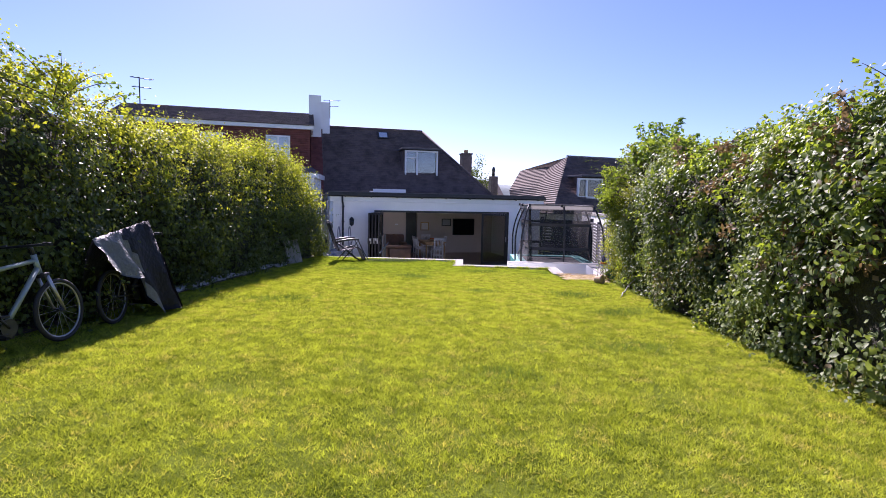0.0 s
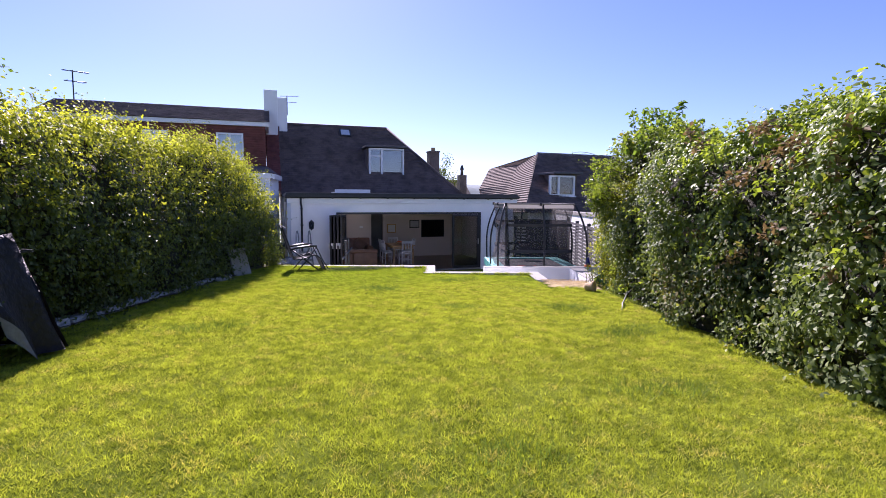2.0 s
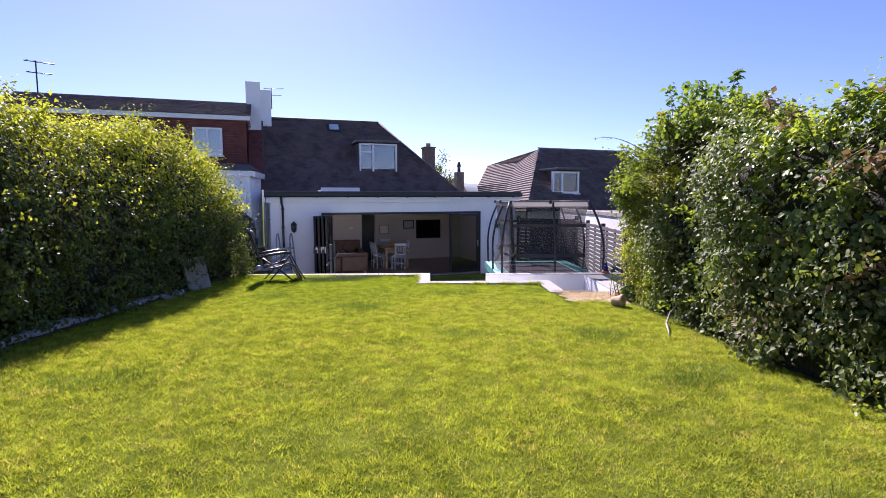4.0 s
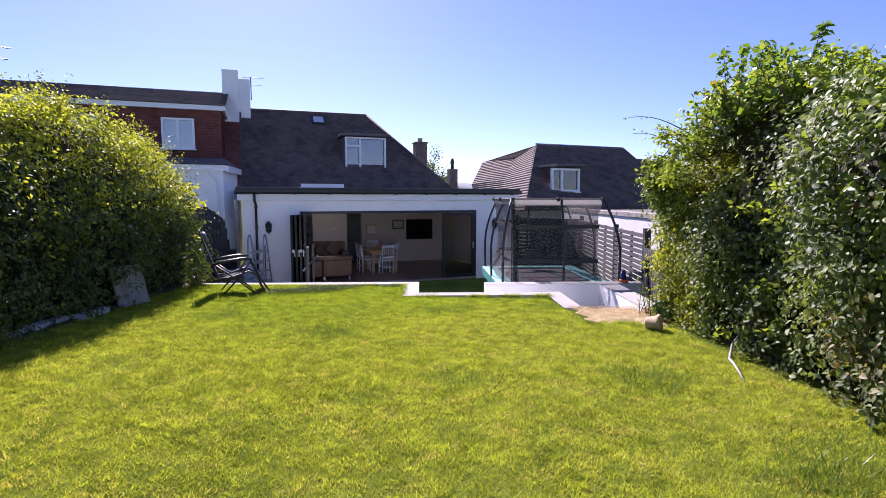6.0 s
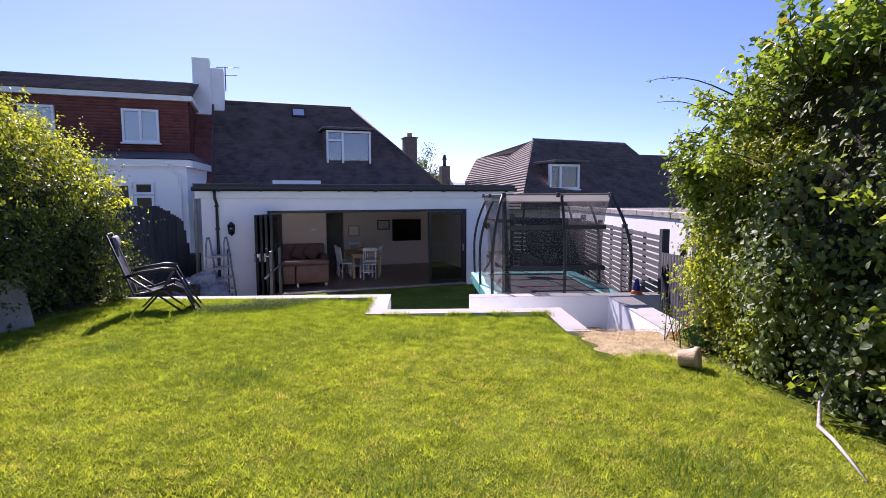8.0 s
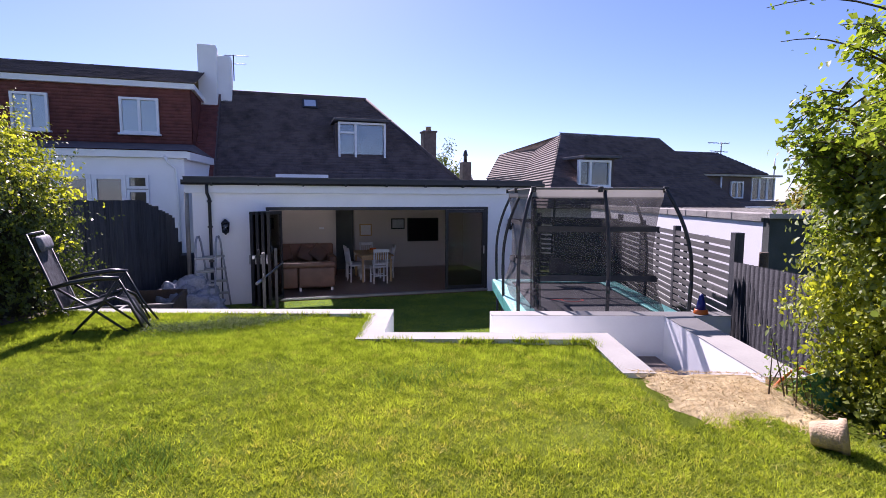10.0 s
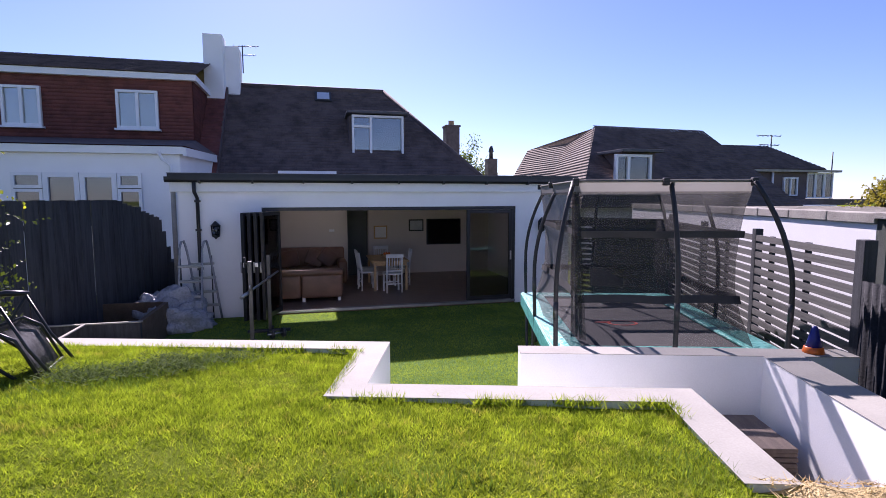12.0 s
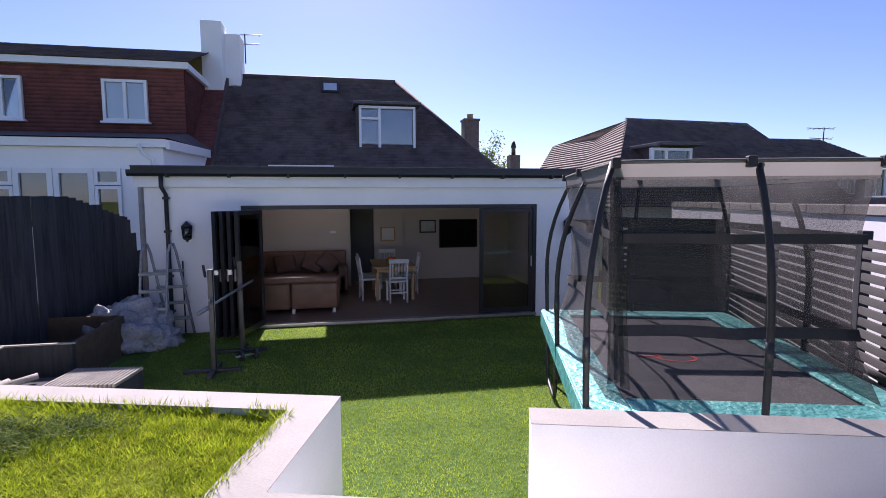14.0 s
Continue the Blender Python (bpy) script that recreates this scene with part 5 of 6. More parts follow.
copy_thing(dc, pose(5.60, 23.55, FLOOR_Z, 0, 0, -88))
copy_thing(dc, pose(6.52, 23.5, FLOOR_Z, 0, 0, 88))
copy_thing(dc, pose(6.12, 24.3, FLOOR_Z, 0, 0, 180))


def picture(name, label, x0, x1, y, z0, z1, frame_m, face_m):
    p = thing(name, label, "picture")
    part("picture_frame", boxm(x0, x1, y - 0.03, y, z0, z1, 0.006), frame_m, p)
    part("print", boxm(x0 + 0.04, x1 - 0.04, y - 0.035, y - 0.031, z0 + 0.04, z1 - 0.04), face_m, p)
    return p


picture("framed_picture", "pale square picture in a light frame on the pier", 6.02, 6.42, 25.295, -0.25, 0.14, M["pine"], M["paintwood"])
picture("dark_picture", "black framed picture on the beige wall", 7.12, 7.58, 25.595, -0.06, 0.30, M["anthracite"], M["steel"])
TV = thing("television", "black flat television hanging on the beige wall", "television")
part("casing", boxm(7.67, 8.75, 25.52, 25.595, -0.48, 0.31, 0.01), M["anthracite"], TV)
part("screen", boxm(7.70, 8.72, 25.514, 25.519, -0.45, 0.28), M["darkglass"], TV)
single("wall_socket", boxm(4.72, 4.86, 24.738, 24.75, 0.02, 0.08, 0.003), M["white"], "white double wall switch on beige wall", "switch")

# ---- west boundary: dark board fence ----
WF = thing("board_fence", "black stained close-board fence dipping towards the house", "fence", G)
vb = 13.6
k = 0
while vb < 21.4:
    top = smooth_step(vb, [(19.5, 0.93), (20.75, 0.57), (20.9, 0.35), (21.2, -0.36)])
    lean = 0.004 * math.sin(k * 1.9)
    uu = -4.98 - 0.02 * (vb - 17) + (0.008 if k % 2 else 0)
    part("board", boxm(uu, uu + 0.018, vb, vb + 0.128, PATIO, top + lean), M["darkfence"], WF)
    vb += 0.131 + (0.018 if k % 5 == 3 else 0.004 if k % 3 == 0 else 0)
    k += 1
for vv in (14.5, 17.4, 20.2):
    part("post", boxm(-5.16, -5.06, vv, vv + 0.1, PATIO, 0.8), M["darkfence"], WF)
for zz in (-0.9, 0.5):
    part("rail", boxm(-5.12, -5.075, 13.6, 20.9, zz, zz + 0.08), M["darkfence"], WF)
single("timber_bin_store", boxm(0.9, 1.6, 21.6, 22.2, PATIO, -0.35, 0.02), M["darkfence"], "dark timber box in the gap beside the house", "box")
single("pipe_on_wall", tubem([(1.62, 21.1, PATIO), (1.62, 21.1, 1.1)], 0.045, 10), M["concrete"], "grey soil pipe beside the house corner", "pipe")

# raised planter of sleepers
PL = thing("raised_planter", "raised timber planter with a pale sunlit rim", "planter", pose(0, 0, 0))
bm = boxm(-1.2, 1.79, 18.05, 18.12, PATIO, -0.82, 0.006)
part("front_board", bm, M["darkfence"], PL)
part("side_board", boxm(1.72, 1.79, 18.12, 19.7, PATIO, -0.82, 0.006), M["bark"], PL)
part("back_board", boxm(-1.2, 1.72, 19.63, 19.7, PATIO, -0.82, 0.006), M["bark"], PL)
# sun on the light top edge is put into the rim's pale colour
part("rim", boxm(-1.22, 1.82, 18.04, 18.085, -0.818, -0.80, 0.003), M["cap"], PL, "light rim with sunshine in its pale colour")
part("rim", boxm(-0.04, 0.0, 16.9, 18.03, -0.818, -0.80, 0.003), M["cap"], PL, "light rim with sunshine in its pale colour", pose(1.1, 0, 0, 0, 0, 0))
part("soil", boxm(-1.2, 1.71, 18.13, 19.62, PATIO, -1.15), M["bark"], PL)
CR = thing("slatted_crate", "low dark crate with a ribbed sunlit lid", "crate", pose(2.30, 17.35, PATIO, 0, 0, -8))
part("body", boxm(-0.36, 0.36, -0.28, 0.28, 0, 0.34, 0.01), M["darkfence"], CR)
for k in range(17):
    part("rib", boxm(-0.36 + k * 0.0435, -0.336 + k * 0.0435, -0.29, 0.29, 0.342, 0.375), M["concrete"], CR)
for k, (x, y, r) in enumerate(((1.25, 17.2, 20), (1.42, 17.1, 60), (1.55, 17.3, 35))):
    single("pipe_length", tubem([(-0.2, 0, 0), (0.22, 0, 0.0)], 0.035, 10), M["concrete"], "short grey plastic pipe lying loose", "pipe", pose(x, y, -1.02, 0, -8, r), "loose pipes")
single("low_block", boxm(0.9, 1.95, 16.7, 17.6, PATIO, -1.06, 0.02), M["darkfence"], "low dark timber box behind the lawn wall", "box")


# crumpled plastic sheet
def crumpled(rx, ry, rz, seed, n=26, lim=0.0):
    bm = bmesh.new()
    rows = []
    for i in range(n + 1):
        row = []
        for j in range(2 * n):
            th, ph = math.pi * 0.52 * i / n, math.pi * j / n
            d = Vector((math.sin(th) * math.cos(ph), math.sin(th) * math.sin(ph), math.cos(th)))
            r = 0.92 + 0.30 * noise.noise(d * 2.0 + Vector((seed, 0, 0))) + 0.42 * abs(noise.noise(d * 3.4 + Vector((0, seed, 0)))) + 0.10 * abs(noise.noise(d * 9.0 + Vector((0, 0, seed))))
            flare = 1 + 0.35 * max(0, i / n - 0.75) * 4 * noise.noise(Vector((ph * 2, seed, 3)))
            row.append(bm.verts.new((d.x * rx * r * flare, d.y * ry * r * flare, max(0.004, d.z * rz * r))))
        rows.append(row)
    for a, b in zip(rows, rows[1:]):
        for j in range(2 * n):
            q = (a[j], b[j], b[(j + 1) % (2 * n)], a[(j + 1) % (2 * n)])
            bm.faces.new(q).smooth = True
    bmesh.ops.remove_doubles(bm, verts=bm.verts, dist=0.002)
    return bm


single("plastic_sheet", crumpled(0.78, 0.48, 0.66, 3, 34), M["tarp"], "crumpled grey plastic sheeting heaped on the patio", "plastic sheet", pose(1.62, 20.0, PATIO, 0, 0, -14))

# pool ladder leaning by the downpipe
LD = thing("pool_ladder", "grey double-sided pool ladder with four treads", "ladder", pose(0, 0, 0))
for x in (1.90, 2.28):
    p = [(x - 0.22, 19.80, PATIO + 0.02), (x - 0.06, 19.82, PATIO + 0.03), (x - 0.02, 19.86, PATIO + 0.12), (x + 0.0, 20.0, -0.4), (x + 0.01, 20.08, 0.05), (x + 0.03, 20.14, 0.17), (x + 0.06, 20.2, 0.18), (x + 0.085, 20.25, 0.05), (x + 0.13, 20.36, -0.4), (x + 0.22, 20.58, PATIO + 0.02)]
    part("rail", tubem(p, 0.020, 8), M["tarp"], LD, "bent grey tube")
for k in range(4):
    z = PATIO + 0.30 + k * 0.27
    f = (z - PATIO) / 1.5
    part("tread", boxm(1.88, 2.28, 19.86 + 0.18 * f, 19.98 + 0.18 * f, z - 0.02, z + 0.02, 0.008), M["silver"], LD)
    part("tread", boxm(2.06 - 0.1 * f, 2.5 - 0.1 * f, 20.50 - 0.22 * f, 20.60 - 0.22 * f, z - 0.02, z + 0.02, 0.008), M["silver"], LD)
single("garden_pole", tubem([(2.33, 20.70, PATIO), (2.33, 20.72, -0.15)], 0.014, 6), M["darkmetal"], "thin dark pole leaning on the white wall", "pole")

# weight stand
WS = thing("squat_stand", "black steel squat stand with a barbell resting across it", "exercise stand", pose(0, 0, 0))
for x, y, h in ((3.27, 18.40, -0.02), (3.48, 19.30, -0.02)):
    part("post", boxm(x - 0.03, x + 0.03, y - 0.03, y + 0.03, PATIO + 0.04, h, 0.004), M["darkmetal"], WS)
    part("foot", boxm(x - 0.38, x + 0.34, y - 0.04, y + 0.04, PATIO, PATIO + 0.05, 0.008), M["darkmetal"], WS)
    part("foot_bar", boxm(x - 0.04, x + 0.04, y - 0.3, y + 0.3, PATIO + 0.002, PATIO + 0.048, 0.008), M["darkmetal"], WS)
    part("hook", tubem([(x, y, -0.42), (x, y - 0.09, -0.45), (x, y - 0.12, -0.38)], 0.012, 6), M["steel"], WS)
    part("peg", tubem([(x - 0.06, y, h - 0.1), (x - 0.08, y, h + 0.06)], 0.018, 8), M["rubber"], WS)
part("barbell", tubem([(3.16, 18.22, -0.55), (3.30, 18.55, -0.48), (3.62, 19.5, -0.34)], 0.017, 8), M["steel"], WS, "bright steel bar")
part("bar_sleeve", tubem([(3.15, 18.2, -0.555), (3.26, 18.45, -0.505)], 0.028, 10), M["steel"], WS)
DB = thing("dumbbell", "small steel dumbbell lying on the artificial grass", "dumbbell", pose(3.62, 18.85, PATIO + 0.08, 0, 0, 30))
part("bar", tubem([(-0.17, 0, 0), (0.17, 0, 0)], 0.014, 8), M["steel"], DB)
for x in (-0.11, 0.09):
    part("plate", lathe([(0.078, 0), (0.08, 0.008), (0.08, 0.03), (0.078, 0.036)], 20), M["darkmetal"], DB, m=pose(x, 0, 0, 0, 90, 0))

# toy cone on the coping
CN = thing("toy_cone", "blue plastic toy cone on an orange base", "cone", G @ pose(4.10, 15.10, CAP) @ Matrix.Diagonal((0.74, 0.74, 0.82, 1)))
part("base", lathe([(0.11, 0.0), (0.115, 0.012), (0.105, 0.03), (0.10, 0.06), (0.07, 0.07)], 20), M["orange"], CN)
part("cone", lathe([(0.085, 0.062), (0.06, 0.15), (0.038, 0.25), (0.022, 0.28)], 20), M["blue"], CN)

# ---- reclining garden chair on the lawn ----
LN = thing("recliner_chair", "grey sling reclining garden chair with black tube frame", "garden chair", pose(1.88, 14.30, -0.41, 0, 0, 6) @ Matrix.Diagonal((0.80, 0.92, 0.98, 1)))


def sling(pts, w, nseg=6):
    bm = bmesh.new()
    rows = []
    for i, (x, z) in enumerate(pts):
        rows.append([bm.verts.new((x, -w + 2 * w * j / nseg, z - 0.02 * math.sin(math.pi * j / nseg))) for j in range(nseg + 1)])
    for a, b in zip(rows, rows[1:]):
        for j in range(nseg):
            bm.faces.new((a[j], a[j + 1], b[j + 1], b[j])).smooth = True
    bmesh.ops.solidify(bm, geom=bm.faces, thickness=0.012)
    return bm


part("backrest", sling([(-0.40, 0.36), (-0.50, 0.60), (-0.60, 0.85), (-0.68, 1.06)], 0.25), M["sling"], LN)
part("seat", sling([(-0.38, 0.34), (-0.15, 0.36), (0.12, 0.43)], 0.25), M["sling"], LN)
part("footrest", sling([(0.15, 0.43), (0.27, 0.36), (0.42, 0.10)], 0.24), M["sling"], LN)
for s in (-1, 1):
    y = 0.28 * s
    part("side_rail", tubem([(-0.70, y, 1.08), (-0.40, y, 0.35), (-0.15, y, 0.36), (0.14, y, 0.44), (0.28, y, 0.37), (0.44, y, 0.08)], 0.014, 8), M["darkmetal"], LN)
    part("armrest", tubem([(-0.52, y * 1.08, 0.56), (-0.30, y * 1.1, 0.61), (0.0, y * 1.1, 0.64), (0.20, y * 1.08, 0.63)], [0.018, 0.024, 0.026, 0.02], 8), M["black"], LN)
    part("leg", tubem([(0.18, y, 0.62), (0.0, y, 0.38), (-0.42, y, 0.015)], 0.014, 8), M["darkmetal"], LN)
    part("leg", tubem([(-0.46, y * 0.94, 0.56), (-0.1, y * 0.94, 0.33), (0.34, y * 0.94, 0.015)], 0.014, 8), M["darkmetal"], LN)
    part("leg", tubem([(0.18, y * 0.94, 0.62), (0.36, y * 0.94, 0.3), (0.58, y * 0.94, 0.015)], 0.014, 8), M["darkmetal"], LN)
for x, z in ((-0.70, 1.08), (-0.42, 0.02), (0.34, 0.02), (0.44, 0.08)):
    part("cross_bar", tubem([(x, -0.28, z), (x, 0.28, z)], 0.013, 8), M["darkmetal"], LN)
part("headrest", cushion(-0.05, 0.05, -0.20, 0.20, -0.08, 0.08), M["sling"], LN, m=pose(-0.62, 0, 0.98, 0, -20, 0))


# ---- bicycles ----
def wheel(parent, x, z, turn=0.0, r=0.325):
    w = part("wheel", bmesh.new(), M["rubber"], parent, m=pose(x, 0, z, 0, 0, turn))
    ring_pts = lambda rr: [(rr * math.cos(2 * math.pi * k / 32), 0, rr * math.sin(2 * math.pi * k / 32)) for k in range(33)]
    bm = tube(bmesh.new(), ring_pts(r - 0.022), 0.023, 8, False)
    part("tyre", bm, M["rubber"], w, "black rubber tyre")
    part("rim", tube(bmesh.new(), ring_pts(r - 0.048), 0.011, 6, False), M["steel"], w, "silver rim")
    bm = bmesh.new()
    for k in range(16):
        a = 2 * math.pi * k / 16
        tube(bm, [(0, 0.02 * (-1) ** k, 0), ((r - 0.05) * math.cos(a), 0, (r - 0.05) * math.sin(a))], 0.0016, 4, False)
    part("spokes", bm, M["steel"], w)
    part("hub", tubem([(0, -0.05, 0), (0, 0.05, 0)], 0.022, 8), M["darkmetal"], w)
    return w


def bicycle(m, label, paint, turn):
    b = thing("bicycle", label, "bicycle", m, "bicycles beside the hedge")
    R = 0.325
    wheel(b, 0.0, R)
    wheel(b, 1.06, R, turn)
    part("frame", tube(tube(tube(tube(bmesh.new(), [(0.30, 0, 0.80), (0.86, 0, 0.86)], 0.022, 8), [(0.44, 0, 0.28), (0.87, 0, 0.78)], 0.026, 8), [(0.44, 0, 0.28), (0.28, 0, 0.86)], 0.02, 8), [(0.85, 0, 0.92), (0.89, 0, 0.72)], 0.026, 8), paint, b, "painted tube frame")
    for s in (-1, 1):
        part("chain_stay", tubem([(0.44, 0.03 * s, 0.28), (0.0, 0.06 * s, R)], 0.011, 6), paint, b)
        part("seat_stay", tubem([(0.31, 0.03 * s, 0.76), (0.0, 0.06 * s, R)], 0.010, 6), paint, b)
        part("fork_blade", tubem([(0.91, 0.055 * s, 0.70), (1.06, 0.06 * s, R)], [0.02, 0.013], 8), M["steel"], b)
        part("crank", tubem([(0.44, 0.06 * s, 0.28), (0.44 + 0.12 * s, 0.08 * s, 0.28 - 0.12 * s)], 0.011, 6), M["darkmetal"], b)
        part("pedal", boxm(-0.045, 0.045, -0.04, 0.04, -0.012, 0.012, 0.004), M["rubber"], b, m=pose(0.44 + 0.12 * s, 0.12 * s, 0.28 - 0.12 * s))
        part("grip", tubem([(0.78, 0.20 * s, 1.02), (0.75, 0.31 * s, 1.01)], 0.017, 8), M["rubber"], b)
    part("fork_crown", boxm(0.87, 0.94, -0.07, 0.07, 0.68, 0.73, 0.01), M["darkmetal"], b)
    part("stem", tubem([(0.85, 0, 0.92), (0.84, 0, 0.98), (0.80, 0, 1.01)], 0.016, 8), M["darkmetal"], b)
    part("handlebar", tubem([(0.75, -0.31, 1.01), (0.80, -0.08, 1.01), (0.80, 0.08, 1.01), (0.75, 0.31, 1.01)], 0.013, 8), M["darkmetal"], b)
    part("seat_post", tubem([(0.28, 0, 0.86), (0.26, 0, 0.96)], 0.014, 8), M["steel"], b)
    bm = boxm(0.10, 0.38, -0.07, 0.07, 0.955, 1.0)
    for v_ in bm.verts:
        if v_.co.x > 0.3:
            v_.co.y *= 0.3
    bmesh.ops.bevel(bm, geom=list(bm.edges), offset=0.018, segments=2, affect='EDGES')
    part("saddle", bm, M["rubber"], b)
    part("chainring", lathe([(0.085, 0), (0.085, 0.006)], 20), M["darkmetal"], b, m=pose(0.44, -0.05, 0.28, 90, 0, 0))
    bm = bmesh.new()
    for z_ in (0.36, 0.22):
        tube(bm, [(0.0, -0.055, R + (z_ - 0.29) * 0.5), (0.44, -0.055, z_)], 0.006, 4)
    part("chain", bm, M["darkmetal"], b)
    return b


M["bikepaint"] = mat("pale_green_paint", (0.30, 0.36, 0.33), 0.35, vary=0.1, bump=0.0, metal=0.3)
bicycle(G @ pose(-2.98, 4.62, lawn_z(-3.0, 5.0) + 0.005, -6, 0, 86) @ Matrix.Diagonal((0.82, 0.82, 0.82, 1)), "mountain bike with pale grey-green frame leaning by the hedge", M["bikepaint"], 4)
M["bikeblack"] = mat("black_frame_paint", (0.03, 0.03, 0.033), 0.35, vary=0.2, bump=0.0)
bicycle(G @ pose(-3.02, 6.30, lawn_z(-3.0, 6.6) + 0.005, -4, 0, 97) @ Matrix.Diagonal((0.84, 0.84, 0.84, 1)), "dark bicycle half under a cover beside the hedge", M["bikeblack"], 0)


# cover over the second bicycle
def drape(outline_top, outline_low, n=12):
    """Cloth between a top line and a hem, with soft folds."""
    bm = bmesh.new()
    rows = []
    m_ = len(outline_top)
    for i in range(n + 1):
        f = i / n
        row = []
        for k in range(m_):
            a, b = Vector(outline_top[k]), Vector(outline_low[k])
            p = a.lerp(b, f)
            p.x += 0.05 * f * math.sin(k * 1.5 + 1) + 0.03 * noise.noise(Vector((k * 0.6, f * 3, 2)))
            row.append(bm.verts.new(p))
        rows.append(row)
    for a, b in zip(rows, rows[1:]):
        for k in range(m_ - 1):
            bm.faces.new((a[k], a[k + 1], b[k + 1], b[k])).smooth = True
    bmesh.ops.solidify(bm, geom=bm.faces, thickness=0.006)
    return bm


CV = thing("bicycle_cover", "black and silver cover draped over a bicycle", "cover", G)
n_ = 15
ridge_line = [(-3.02, 6.02 + 0.86 * k / (n_ - 1), 0.80 + 0.14 * k / (n_ - 1)) for k in range(n_)]
hem = [(-2.86 + 0.05 * min(1, k / 8), 6.05 + 1.08 * k / (n_ - 1), (0.50 - 0.03 * k) if k < 5 else max(-0.06, 0.38 - 0.11 * (k - 5))) for k in range(n_)]
bm = drape(ridge_line, hem)
ob = part("near_side", bm, [M["silver"], M["cover"]], CV, "silver and black cloth side")
for p in ob.data.polygons:
    c = p.center
    p.material_index = 1 if c.y - 0.35 * (0.9 - c.z) > 6.42 + 0.04 * math.sin(c.z * 14) else 0
part("far_side", drape(ridge_line, [(-3.36, 6.06 + 1.08 * k / (n_ - 1), 0.02) for k in range(n_)]), M["cover"], CV, "black cloth side")
part("end_side", drape([(-3.02, 6.88, 0.94), (-3.03, 6.88, 0.94), (-3.04, 6.88, 0.94), (-3.05, 6.88, 0.93)], [(-2.82, 7.13, -0.06), (-2.98, 7.18, -0.07), (-3.15, 7.18, -0.06), (-3.36, 7.14, -0.04)]), M["cover"], CV, "black cloth end")

# pale edging stones along the hedge
ES = thing("stone_edging", "row of pale rough stones edging the hedge border", "edging", G, kind="structure")
rs = random.Random(5)
for k in range(15):
    vv = 8.0 + k * 0.31
    uu = -3.62 + 0.04 * rs.uniform(-1, 1) + (0.0 if vv < 12 else 0.05)
    bm = boxm(-0.08, 0.08, -0.135, 0.135, -0.05, 0.045)
    bmesh.ops.bevel(bm, geom=list(bm.edges), offset=0.02, segments=1, affect='EDGES')
    for v_ in bm.verts:
        v_.co += Vector((rs.uniform(-1, 1), rs.uniform(-1, 1), rs.uniform(-1, 1))) * 0.014
    part("stone", bm, M["stone"], ES, m=pose(uu + 0.10, vv, lawn_z(uu, vv) + 0.02, rs.uniform(-5, 5), rs.uniform(-8, 8), rs.uniform(-12, 12)))
single("leaning_slab", boxm(-0.02, 0.02, -0.23, 0.23, 0, 0.56, 0.006), M["concrete"], "pale stone slab leaning on the hedge foot", "slab", G @ pose(-3.36, 12.98, lawn_z(-3.2, 13) - 0.02, 0, -16, -22))
# bare soil under the hedges
single("hedge_border", grid_sheet(-5.2, -3.4, 2, 15.0, 8, 40, lambda a, b: lawn_z(a, b) + 0.022), M["bark"], "bare brown soil under the hedge", "soil", G, kind="structure")
single("hedge_border_east", grid_sheet(3.34, 4.5, 1, 12.0, 6, 40, lambda a, b: lawn_z(a, b) + 0.012 + 0.02 * noise.noise(Vector((a * 4, b * 4, 0))) - 0.35 * max(0, 3.62 - a + 0.08 * noise.noise(Vector((b * 2, 0, 0))))), M["bark"], "bare brown soil under the hedge", "soil", G, kind="structure")

# clutter at the foot of the steps
PT = thing("clay_pot", "weathered clay pot lying on its side", "plant pot", G @ pose(3.14, 11.70, lawn_z(3.14, 11.7) + 0.085, 82, 0, 55) @ Matrix.Diagonal((0.74, 0.74, 0.74, 1)))
part("pot", lathe([(0.075, -0.12), (0.09, -0.10), (0.115, 0.06), (0.13, 0.065), (0.13, 0.11), (0.115, 0.115), (0.10, 0.06)], 20), M["terracotta"], PT)
M["greenplastic"] = mat("green_plastic", (0.03, 0.16, 0.06), 0.4, vary=0.3, scale=5, bump=0.3)
TBN = thing("green_tub", "dirty green plastic tub tipped over by the wall end", "tub", G @ pose(3.66, 12.40, lawn_z(3.6, 12.4) + 0.05, -38, 12, 24) @ Matrix.Diagonal((0.8, 0.8, 0.8, 1)))
bm = bmesh.new()
loops = [[bm.verts.new((math.copysign(abs(math.cos(a)) ** 0.5, math.cos(a)) * w, math.copysign(abs(math.sin(a)) ** 0.5, math.sin(a)) * w * 0.68, z)) for a in [2 * math.pi * (k + 0.5) / 24 for k in range(24)]] for w, z in ((0.17, -0.13), (0.20, 0.0), (0.225, 0.15), (0.25, 0.155), (0.25, 0.17), (0.215, 0.168), (0.19, 0.0), (0.16, -0.115))]
for a, b in zip(loops, loops[1:]):
    for k in range(24):
        bm.faces.new((a[k], a[(k + 1) % 24], b[(k + 1) % 24], b[k])).smooth = True
bm.faces.new(list(reversed(loops[0])))
bm.faces.new(loops[-1])
part("body", bm, M["greenplastic"], TBN)
part("handle", tubem([(-0.06, -0.165, 0.13), (-0.05, -0.20, 0.10), (0.05, -0.20, 0.10), (0.06, -0.165, 0.13)], 0.008, 6), M["greenplastic"], TBN)
hp = [(3.50 + 0.033 * a, 12.78 - 0.004 * a, -0.50 + 0.24 * math.sin(math.pi * (a + 1) / 14)) for a in range(0, 13)]
single("garden_hose", tubem(hp, 0.013, 8), M["orange"], "orange garden hose arching beside the wall end", "hose", G)
